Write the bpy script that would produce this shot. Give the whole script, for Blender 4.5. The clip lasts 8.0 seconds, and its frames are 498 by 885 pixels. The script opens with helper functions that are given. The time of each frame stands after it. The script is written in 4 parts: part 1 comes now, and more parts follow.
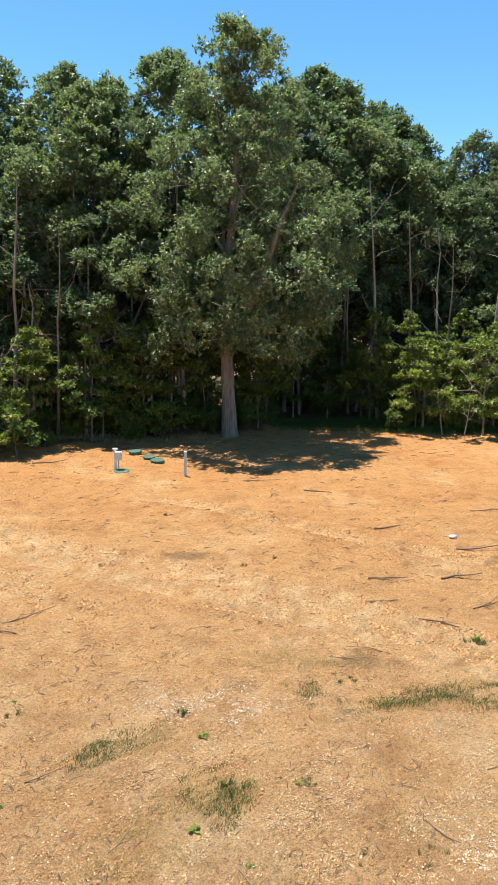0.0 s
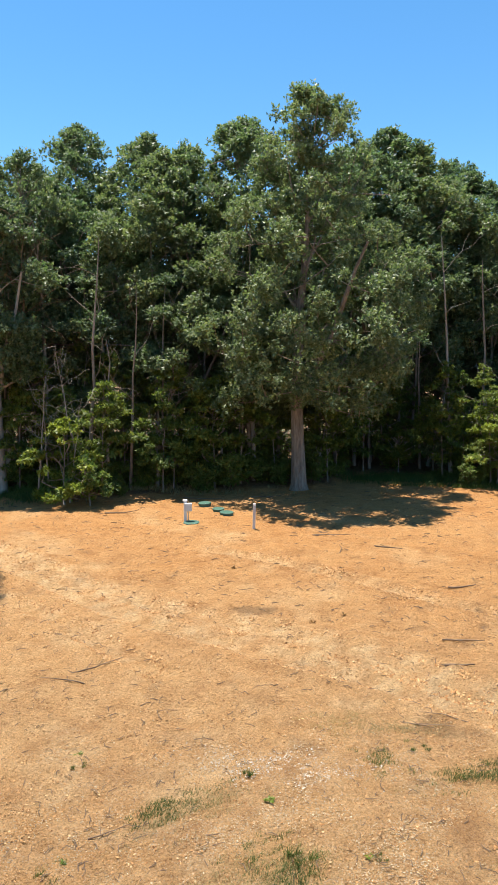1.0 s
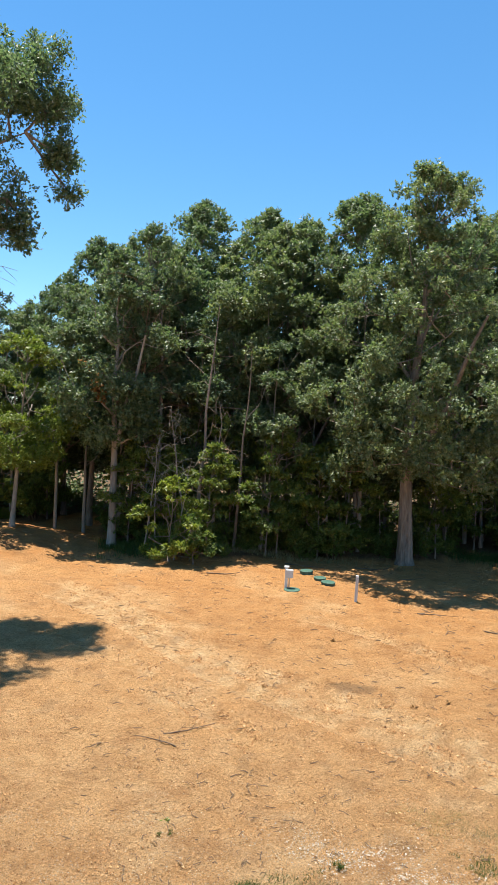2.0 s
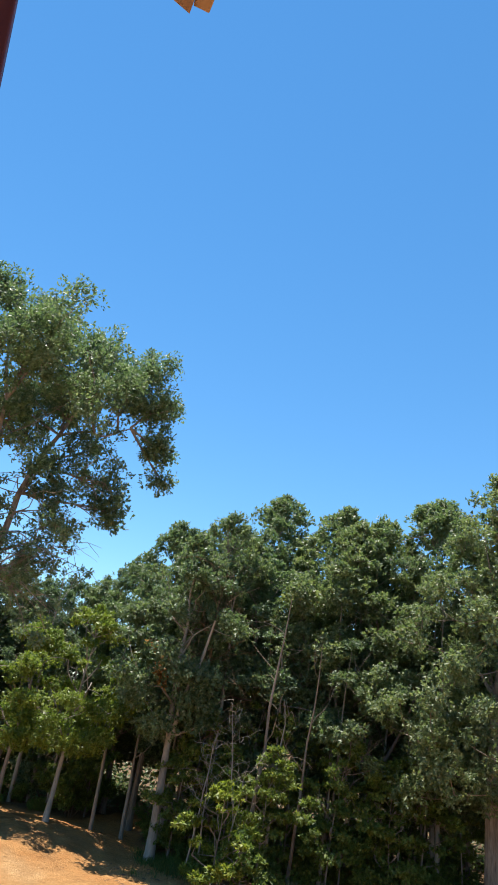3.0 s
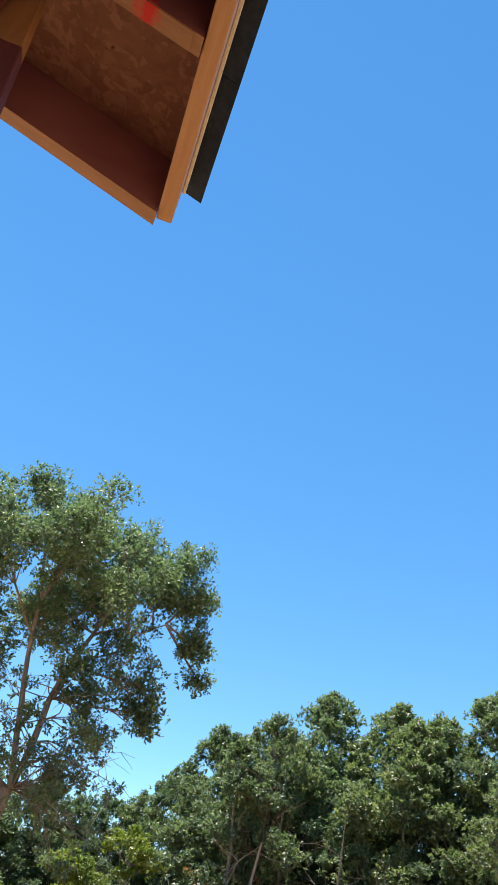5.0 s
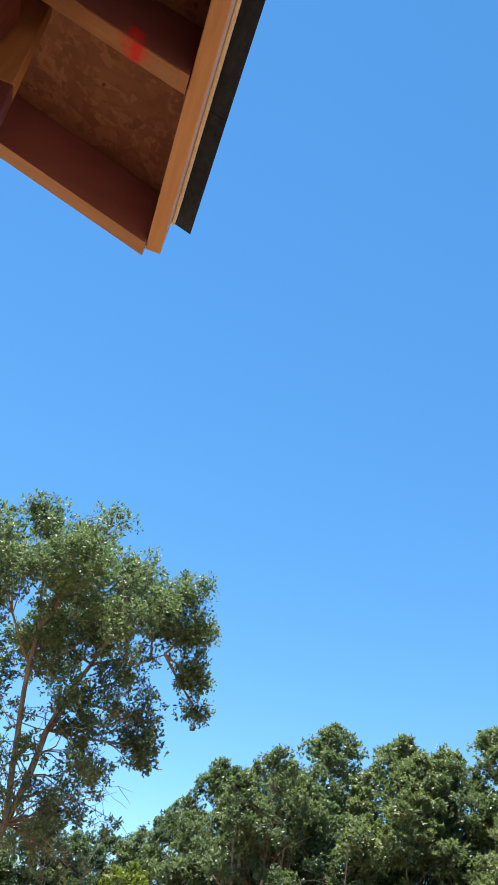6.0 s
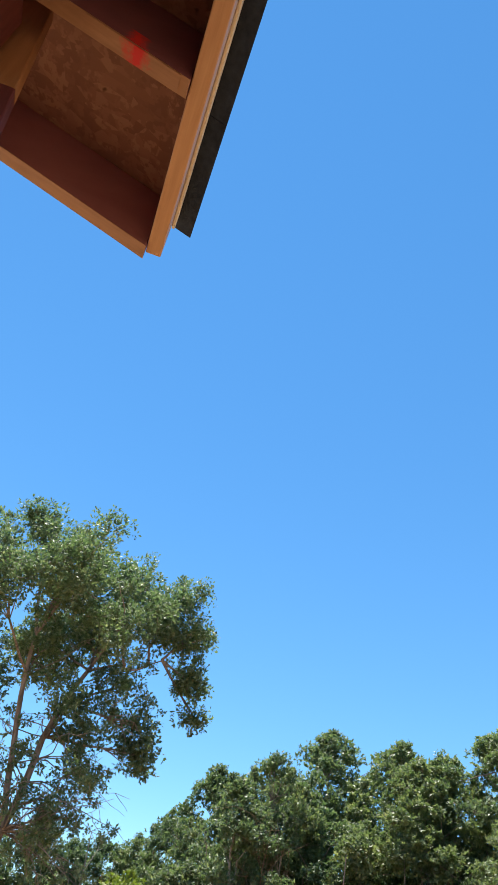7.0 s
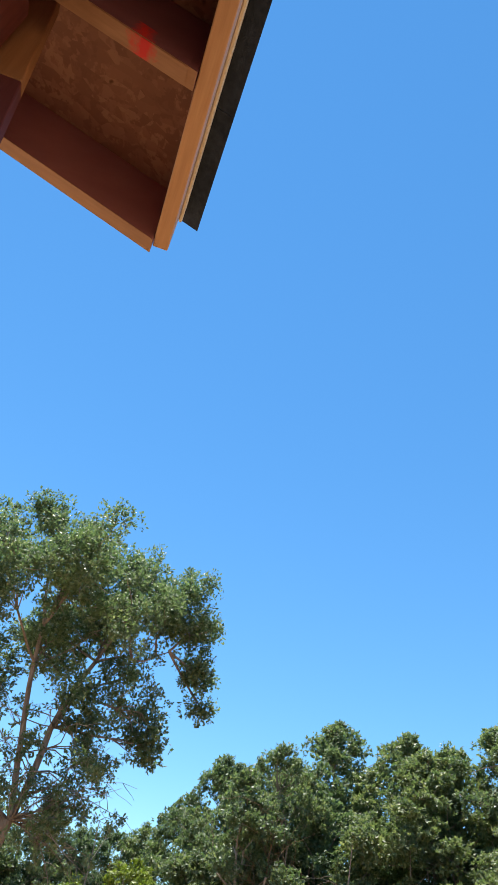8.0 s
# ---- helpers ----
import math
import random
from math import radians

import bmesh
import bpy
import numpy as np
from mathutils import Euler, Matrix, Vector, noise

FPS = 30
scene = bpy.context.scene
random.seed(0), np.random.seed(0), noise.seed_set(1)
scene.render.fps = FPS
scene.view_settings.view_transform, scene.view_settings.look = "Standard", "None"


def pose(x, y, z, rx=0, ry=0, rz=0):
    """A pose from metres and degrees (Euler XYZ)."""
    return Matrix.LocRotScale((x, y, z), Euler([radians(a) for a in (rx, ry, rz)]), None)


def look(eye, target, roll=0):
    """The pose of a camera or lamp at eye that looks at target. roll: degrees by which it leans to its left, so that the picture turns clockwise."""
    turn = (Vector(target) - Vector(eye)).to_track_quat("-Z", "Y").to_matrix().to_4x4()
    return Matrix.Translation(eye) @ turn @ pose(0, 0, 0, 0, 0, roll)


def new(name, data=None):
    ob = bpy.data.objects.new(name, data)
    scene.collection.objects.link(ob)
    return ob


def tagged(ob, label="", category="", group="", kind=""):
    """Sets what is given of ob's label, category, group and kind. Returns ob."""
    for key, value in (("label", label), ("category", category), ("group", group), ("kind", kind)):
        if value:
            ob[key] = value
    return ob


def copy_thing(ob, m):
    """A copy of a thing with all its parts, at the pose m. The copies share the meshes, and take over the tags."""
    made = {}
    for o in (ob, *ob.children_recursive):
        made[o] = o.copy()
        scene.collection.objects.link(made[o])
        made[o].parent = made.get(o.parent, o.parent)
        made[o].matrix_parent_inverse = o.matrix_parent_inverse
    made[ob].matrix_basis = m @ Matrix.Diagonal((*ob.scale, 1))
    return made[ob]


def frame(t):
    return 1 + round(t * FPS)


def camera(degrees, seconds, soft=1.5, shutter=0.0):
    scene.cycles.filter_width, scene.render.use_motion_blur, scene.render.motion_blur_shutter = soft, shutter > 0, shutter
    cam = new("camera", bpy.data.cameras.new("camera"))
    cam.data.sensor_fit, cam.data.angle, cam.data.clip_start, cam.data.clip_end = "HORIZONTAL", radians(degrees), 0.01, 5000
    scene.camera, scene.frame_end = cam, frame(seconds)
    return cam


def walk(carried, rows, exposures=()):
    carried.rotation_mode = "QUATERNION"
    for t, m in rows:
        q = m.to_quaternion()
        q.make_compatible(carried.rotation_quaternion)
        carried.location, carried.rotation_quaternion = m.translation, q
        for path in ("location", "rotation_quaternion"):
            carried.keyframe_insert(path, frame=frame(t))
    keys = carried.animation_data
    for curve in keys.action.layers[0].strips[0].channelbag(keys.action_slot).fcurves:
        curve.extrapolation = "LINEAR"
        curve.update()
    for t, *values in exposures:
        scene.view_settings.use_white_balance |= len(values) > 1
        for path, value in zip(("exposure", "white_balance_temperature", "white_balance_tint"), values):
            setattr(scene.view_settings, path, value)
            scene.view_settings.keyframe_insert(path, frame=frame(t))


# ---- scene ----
# ---- camera and its walk ----
cam = camera(39.0, 8.0, soft=1.0)
PATH = [
    (0.0, pose(-0.000, 0.000, 5.600, 80.00, -0.00, 0.00)),
    (0.5, pose(-0.003, 0.005, 5.600, 82.27, 0.25, 2.42)),
    (1.0, pose(-0.018, 0.007, 5.615, 84.29, 0.10, 5.65)),
    (2.5, pose(-0.100, 0.015, 5.654, 98.25, -5.52, 17.94)),
    (3.0, pose(-0.090, 0.015, 5.709, 112.16, -8.51, 19.31)),
    (3.5, pose(-0.083, 0.034, 5.777, 120.00, -9.84, 19.58)),
    (4.0, pose(-0.074, 0.076, 5.794, 123.29, -9.43, 20.82)),
    (4.5, pose(-0.019, 0.128, 5.761, 125.35, -8.44, 22.52)),
    (6.0, pose(0.059, 0.145, 5.744, 129.25, -7.95, 23.35)),
    (6.5, pose(0.054, 0.148, 5.740, 129.74, -7.83, 23.19)),
    (7.0, pose(0.055, 0.144, 5.733, 129.74, -7.84, 23.17)),
    (7.5, pose(0.055, 0.152, 5.742, 129.52, -8.22, 23.26)),
    (8.0, pose(0.054, 0.143, 5.740, 129.05, -8.25, 23.57)),
]
walk(cam, PATH, exposures=[(0.0, 1.20), (1.0, 1.18), (2.5, 1.12), (3.0, 1.13), (3.5, 1.25), (8.0, 1.25)])

# ---- world and sun ----
SUN_EL, SUN_AZ = 76.5, 48.0  # degrees up, degrees to the left of +y
world = bpy.data.worlds.new("world")
scene.world = world
world.use_nodes = True
wn, wl = world.node_tree.nodes, world.node_tree.links
wn.clear()
sky = wn.new("ShaderNodeTexSky")
sky.sky_type, sky.sun_disc = "NISHITA", False
sky.sun_elevation, sky.sun_rotation = radians(SUN_EL), radians(-SUN_AZ)
sky.air_density, sky.dust_density, sky.ozone_density, sky.altitude = 1.0, 0.0, 3.0, 200
hue = wn.new("ShaderNodeHueSaturation")
hue.inputs["Hue"].default_value = 0.493
hue.inputs["Saturation"].default_value = 1.23
bg = wn.new("ShaderNodeBackground")
bg.inputs["Strength"].default_value = 0.093
wo = wn.new("ShaderNodeOutputWorld")
wl.new(sky.outputs[0], hue.inputs["Color"])
wl.new(hue.outputs[0], bg.inputs["Color"])
wl.new(bg.outputs[0], wo.inputs["Surface"])
sun = new("sun", bpy.data.lights.new("sun", "SUN"))
sun.data.energy, sun.data.angle, sun.data.color = 4.9, radians(0.53), (1.0, 0.94, 0.85)
to_sun = Vector((-math.sin(radians(SUN_AZ)) * math.cos(radians(SUN_EL)), math.cos(radians(SUN_AZ)) * math.cos(radians(SUN_EL)), math.sin(radians(SUN_EL))))
sun.matrix_world = look(to_sun * 60, (0, 0, 0))


# ---- materials ----
def material(name, rough=0.8, spec=0.3):
    m = bpy.data.materials.new(name)
    m.use_nodes = True
    n = m.node_tree.nodes
    b = n["Principled BSDF"]
    b.inputs["Roughness"].default_value = rough
    b.inputs["Specular IOR Level"].default_value = spec
    return m, n, m.node_tree.links, b


def noise_tex(n, l, scale, detail=6, rough=0.6, stretch=None, src="Object"):
    co = n.new("ShaderNodeTexCoord")
    mp = n.new("ShaderNodeMapping")
    if stretch:
        mp.inputs["Scale"].default_value = stretch
    l.new(co.outputs[src], mp.inputs["Vector"])
    t = n.new("ShaderNodeTexNoise")
    t.inputs["Scale"].default_value, t.inputs["Detail"].default_value, t.inputs["Roughness"].default_value = scale, detail, rough
    l.new(mp.outputs[0], t.inputs["Vector"])
    return t.outputs["Fac"]


def ramp(n, l, fac, stops):
    r = n.new("ShaderNodeValToRGB")
    e = r.color_ramp.elements
    while len(e) < len(stops):
        e.new(0.5)
    for k, (p, c) in zip(e, stops):
        k.position, k.color = p, (*c, 1)
    l.new(fac, r.inputs[0])
    return r.outputs[0]


def mix(n, l, fac, a, b, how="MIX"):
    m = n.new("ShaderNodeMix")
    m.data_type, m.blend_type = "RGBA", how
    for sock, v in ((m.inputs[0], fac), (m.inputs[6], a), (m.inputs[7], b)):
        if isinstance(v, (int, float)):
            sock.default_value = v
        elif isinstance(v, tuple):
            sock.default_value = (*v, 1)
        else:
            l.new(v, sock)
    return m.outputs[2]


def bump(n, l, b, fac, strength, dist):
    k = n.new("ShaderNodeBump")
    k.inputs["Strength"].default_value, k.inputs["Distance"].default_value = strength, dist
    l.new(fac, k.inputs["Height"])
    l.new(k.outputs[0], b.inputs["Normal"])


def plain(name, c1, c2, scale, rough=0.7, relief=0.3, dist=0.01, stretch=None, spec=0.3, metal=0.0):
    m, n, l, b = material(name, rough, spec)
    f = noise_tex(n, l, scale, 7, 0.65, stretch)
    g = noise_tex(n, l, scale * 0.17, 3, 0.5, stretch)
    col = mix(n, l, 0.45, ramp(n, l, f, [(0.3, c1), (0.7, c2)]), ramp(n, l, g, [(0.3, c1), (0.7, c2)]))
    l.new(col, b.inputs["Base Color"])
    b.inputs["Metallic"].default_value = metal
    bump(n, l, b, f, relief, dist)
    return m


def leaf_material(name, dark, mid, light, gloss=0.42, see=0.3):
    m, n, l, b = material(name, gloss, 0.36)
    geo = n.new("ShaderNodeNewGeometry")
    info = n.new("ShaderNodeObjectInfo")
    c = ramp(n, l, geo.outputs["Random Per Island"], [(0.0, dark), (0.55, mid), (0.97, light)])
    tone = ramp(n, l, info.outputs["Random"], [(0.0, (0.82, 0.9, 0.9)), (1.0, (1.12, 1.06, 0.9))])
    big = ramp(n, l, noise_tex(n, l, 0.6, 2), [(0.35, (0.8, 0.84, 0.8)), (0.65, (1.15, 1.1, 0.95))])
    c = mix(n, l, 1.0, mix(n, l, 1.0, c, tone, "MULTIPLY"), big, "MULTIPLY")
    l.new(c, b.inputs["Base Color"])
    tr = n.new("ShaderNodeBsdfTranslucent")
    l.new(mix(n, l, 1.0, c, (1.15, 1.25, 0.72), "MULTIPLY"), tr.inputs["Color"])
    ms = n.new("ShaderNodeMixShader")
    ms.inputs[0].default_value = see
    l.new(b.outputs[0], ms.inputs[1])
    l.new(tr.outputs[0], ms.inputs[2])
    l.new(ms.outputs[0], n["Material Output"].inputs["Surface"])
    return m


LEAF_OAK = leaf_material("oak_leaf", (0.092, 0.142, 0.082), (0.140, 0.196, 0.118), (0.235, 0.27, 0.195), 0.46, 0.42)
LEAF_WOOD = leaf_material("woodland_leaf", (0.088, 0.138, 0.078), (0.135, 0.190, 0.112), (0.225, 0.26, 0.185), 0.46, 0.42)
LEAF_BRIGHT = leaf_material("sunlit_leaf", (0.115, 0.165, 0.03), (0.18, 0.235, 0.045), (0.27, 0.30, 0.08), 0.48, 0.42)
LEAF_SHRUB = leaf_material("shrub_leaf", (0.085, 0.13, 0.032), (0.14, 0.19, 0.045), (0.22, 0.25, 0.08), 0.5, 0.42)
LEAF_DRY = leaf_material("dry_leaf", (0.14, 0.075, 0.03), (0.28, 0.13, 0.05), (0.40, 0.22, 0.10), 0.7, 0.3)
GRASS = leaf_material("grass_blade", (0.045, 0.085, 0.018), (0.075, 0.125, 0.028), (0.17, 0.18, 0.06), 0.6, 0.3)
STRAW = leaf_material("dry_grass_blade", (0.20, 0.15, 0.07), (0.32, 0.24, 0.12), (0.42, 0.34, 0.19), 0.7, 0.2)
BARK = plain("grey_brown_bark", (0.055, 0.042, 0.034), (0.40, 0.335, 0.28), 14, 0.95, 1.0, 0.08, (1, 1, 0.14))
BARK_PALE = plain("pale_bark", (0.15, 0.13, 0.11), (0.40, 0.36, 0.31), 9, 0.9, 0.9, 0.03, (1, 1, 0.25))
TWIG = plain("dead_twig", (0.085, 0.055, 0.032), (0.24, 0.16, 0.10), 12, 0.9, 0.4, 0.005)


def ground_material():
    m, n, l, b = material("orange_clay_soil", 0.95, 0.12)
    at = {}
    for k in ("litter", "pale", "gravel"):
        a = n.new("ShaderNodeAttribute")
        a.attribute_name = k
        at[k] = a.outputs["Fac"]
    fine = noise_tex(n, l, 16, 10, 0.78)
    mid = noise_tex(n, l, 2.2, 6, 0.62)
    big = noise_tex(n, l, 0.22, 4, 0.55)
    clay = ramp(n, l, mid, [(0.28, (0.40, 0.185, 0.064)), (0.5, (0.535, 0.275, 0.103)), (0.72, (0.62, 0.355, 0.152))])
    clay = mix(n, l, 0.5, clay, ramp(n, l, big, [(0.35, (0.47, 0.22, 0.074)), (0.65, (0.57, 0.32, 0.132))]))
    sand = ramp(n, l, mid, [(0.3, (0.56, 0.36, 0.17)), (0.7, (0.76, 0.55, 0.31))])
    c = mix(n, l, at["pale"], clay, sand)
    # tone of grit, with the tiny shadows in the relief's hollows coloured in
    grit_shade = ramp(n, l, fine, [(0.34, (0.45, 0.42, 0.39)), (0.45, (0.95, 0.94, 0.93)), (0.64, (1.25, 1.25, 1.25))])
    c = mix(n, l, 0.8, c, grit_shade, "MULTIPLY")
    chips = n.new("ShaderNodeTexVoronoi")
    chips.inputs["Scale"].default_value = 28
    tc = n.new("ShaderNodeTexCoord")
    l.new(tc.outputs["Object"], chips.inputs["Vector"])
    chip = ramp(n, l, chips.outputs["Distance"], [(0.18, (1, 1, 1)), (0.32, (0, 0, 0))])
    th = n.new("ShaderNodeMath")
    th.operation = "MULTIPLY"
    l.new(chip, th.inputs[0])
    l.new(at["gravel"], th.inputs[1])
    c = mix(n, l, th.outputs[0], c, ramp(n, l, chips.outputs["Color"], [(0.0, (0.42, 0.33, 0.21)), (1.0, (0.72, 0.64, 0.5))]))
    lit = ramp(n, l, noise_tex(n, l, 9, 8, 0.75), [(0.3, (0.09, 0.056, 0.032)), (0.55, (0.21, 0.13, 0.07)), (0.75, (0.36, 0.24, 0.135))])
    c = mix(n, l, at["litter"], c, lit)
    # specks: the dark ones paint in the small shadows between clods and crumbs
    speck_shade = ramp(n, l, noise_tex(n, l, 26, 5, 0.7), [(0.35, (0.42, 0.34, 0.28)), (0.42, (1, 1, 1)), (0.62, (1, 1, 1)), (0.7, (1.3, 1.3, 1.28))])
    c = mix(n, l, 0.85, c, speck_shade, "MULTIPLY")
    patch = ramp(n, l, noise_tex(n, l, 0.9, 5, 0.65), [(0.34, (0.80, 0.75, 0.72)), (0.46, (1, 1, 1)), (0.68, (1.1, 1.09, 1.06))])
    c = mix(n, l, 0.8, c, patch, "MULTIPLY")
    grain = ramp(n, l, noise_tex(n, l, 48, 3, 0.6), [(0.32, (0.62, 0.58, 0.54)), (0.5, (1, 1, 1)), (0.68, (1.28, 1.27, 1.25))])
    c = mix(n, l, 0.9, c, grain, "MULTIPLY")
    l.new(c, b.inputs["Base Color"])
    h = n.new("ShaderNodeMath")
    h.operation = "ADD"
    l.new(fine, h.inputs[0])
    l.new(noise_tex(n, l, 6, 6, 0.7), h.inputs[1])
    bump(n, l, b, h.outputs[0], 1.0, 0.16)
    return m


SOIL = ground_material()


# ---- mesh helpers ----
def mesh_object(name, verts, faces, mat, parent=None, label="", smooth=False):
    me = bpy.data.meshes.new(name)
    verts, faces = np.asarray(verts, dtype=np.float32), np.asarray(faces, dtype=np.int32)
    k = faces.shape[1]
    me.vertices.add(len(verts))
    me.vertices.foreach_set("co", verts.ravel())
    me.loops.add(faces.size)
    me.loops.foreach_set("vertex_index", faces.ravel())
    me.polygons.add(len(faces))
    me.polygons.foreach_set("loop_start", np.arange(0, faces.size, k, dtype=np.int32))
    me.polygons.foreach_set("use_smooth", np.full(len(faces), smooth))
    me.update(calc_edges=True)
    me.materials.append(mat)
    ob = new(name, me)
    if parent is not None:
        ob.parent = parent
    if label:
        ob["label"] = label
    return ob


def part(name, bm, mat, parent=None, label="", smooth=False):
    me = bpy.data.meshes.new(name)
    if smooth:
        for f in bm.faces:
            f.smooth = True
    bm.to_mesh(me)
    bm.free()
    me.materials.append(mat)
    ob = new(name, me)
    if parent is not None:
        ob.parent = parent
    if label:
        ob["label"] = label
    return ob


def tubes(lines, sides=6):
    """Tapered tubes along polylines: each line is a list of (point, radius)."""
    vs, fs, base = [], [], 0
    ang = np.arange(sides) * 2 * np.pi / sides
    for line in lines:
        p = np.array([q[0] for q in line], dtype=float)
        r = np.array([q[1] for q in line], dtype=float)
        d = np.gradient(p, axis=0)
        d /= np.linalg.norm(d, axis=1)[:, None] + 1e-9
        ref = np.where(np.abs(d[:, 2:3]) > 0.9, np.array([[1.0, 0, 0]]), np.array([[0, 0, 1.0]]))
        a = np.cross(d, ref)
        a /= np.linalg.norm(a, axis=1)[:, None] + 1e-9
        b = np.cross(d, a)
        ring = p[:, None] + r[:, None, None] * (np.cos(ang)[None, :, None] * a[:, None] + np.sin(ang)[None, :, None] * b[:, None])
        vs.append(ring.reshape(-1, 3))
        i, j = np.meshgrid(np.arange(len(p) - 1) * sides + base, np.arange(sides), indexing="ij")
        k = (j + 1) % sides
        fs.append(np.stack([i + j, i + k, i + sides + k, i + sides + j], -1).reshape(-1, 4))
        base += len(p) * sides
    return np.concatenate(vs), np.concatenate(fs)


def blades_at(rng, a, d, nn, size, width):
    """Folded leaf blades, each an island of two triangles, from their stalk ends, directions and rough normals."""
    n = len(a)
    d = d / (np.linalg.norm(d, axis=1)[:, None] + 1e-9)
    s = np.cross(d, nn)
    s /= np.linalg.norm(s, axis=1)[:, None] + 1e-9
    nn = np.cross(s, d)
    L = size * rng.uniform(0.65, 1.3, n)[:, None]
    w = L * width * 0.5
    m1 = a + d * L * 0.55 + s * w - nn * w * 0.35
    m2 = a + d * L * 0.55 - s * w - nn * w * 0.35
    t = a + d * L - nn * w * 0.3
    v = np.stack([a, m1, t, m2], 1).reshape(-1, 3)
    k = np.arange(n)[:, None] * 4
    f = np.concatenate([k + np.array([[0, 1, 2]]), k + np.array([[0, 2, 3]])], 1).reshape(-1, 3)
    return v, f


def slivers_at(rng, a, d, nn, size, width):
    """Small plain leaf blades of one triangle each, for crowns far off."""
    n = len(a)
    d = d / (np.linalg.norm(d, axis=1)[:, None] + 1e-9)
    s = np.cross(d, nn)
    s /= np.linalg.norm(s, axis=1)[:, None] + 1e-9
    L = size * rng.uniform(0.65, 1.3, n)[:, None]
    w = L * width * 0.5
    v = np.stack([a + s * w, a - s * w, a + d * L], 1).reshape(-1, 3)
    return v, np.arange(3 * n).reshape(-1, 3)


def leaves(rng, centres, size, up=0.5, droop=0.25, width=0.5):
    """Leaf blades pointing all ways from the given places."""
    n = len(centres)
    az = rng.uniform(0, 2 * np.pi, n)
    d = np.stack([np.cos(az), np.sin(az), rng.normal(-droop, 0.45, n)], 1)
    return blades_at(rng, centres, d, rng.normal(0, 1, (n, 3)) + np.array([0, 0, 1.0]) * up * 2, size, width)


def rosettes(rng, centres, radii, outs, n_leaves, size, flat=0.75, width=0.58, k=7, make=blades_at):
    """Leaf tufts over the outer and upper side of rounded clumps: a twig end with k radiating leaves each."""
    centres, radii, outs = np.asarray(centres, float), np.asarray(radii, float), np.asarray(outs, float)
    m = max(1, n_leaves // k)
    w = radii ** 2
    pick = rng.choice(len(radii), m, p=w / w.sum())
    d = rng.normal(0, 1, (m, 3)) + outs[pick] * 0.8 + np.array([0, 0, 0.4])
    d /= np.linalg.norm(d, axis=1)[:, None]
    p = centres[pick] + d * (radii[pick] * rng.uniform(0.15, 1.5, m) ** 0.8)[:, None] * np.array([1, 1, flat])
    d, p = np.repeat(d, k, axis=0), np.repeat(p, k, axis=0)
    ld = d * 0.55 + rng.normal(0, 0.75, d.shape) - np.array([0, 0, 0.12])
    nn = d * 0.5 + np.array([0, 0, 0.75]) + rng.normal(0, 0.4, d.shape)
    return make(rng, p + rng.normal(0, 0.04, p.shape), ld, nn, size, width)


def curve_line(rng, a, direction, length, r0, r1, rise=0.3, wander=0.12, steps=5):
    p, d = np.array(a, float), np.array(direction, float)
    d /= np.linalg.norm(d)
    out = [(p.copy(), r0)]
    for i in range(steps):
        d = d + rng.normal(0, wander, 3) + np.array([0, 0, rise / steps])
        d /= np.linalg.norm(d)
        p = p + d * length / steps
        out.append((p.copy(), r0 + (r1 - r0) * (i + 1) / steps))
    return out


def crown_radius(u, shape):
    """Crown half-width at relative height u in the crown."""
    u = np.clip(u, 0, 1)
    return np.maximum(0.12, (np.sin(np.pi * u ** shape) ** 0.75))


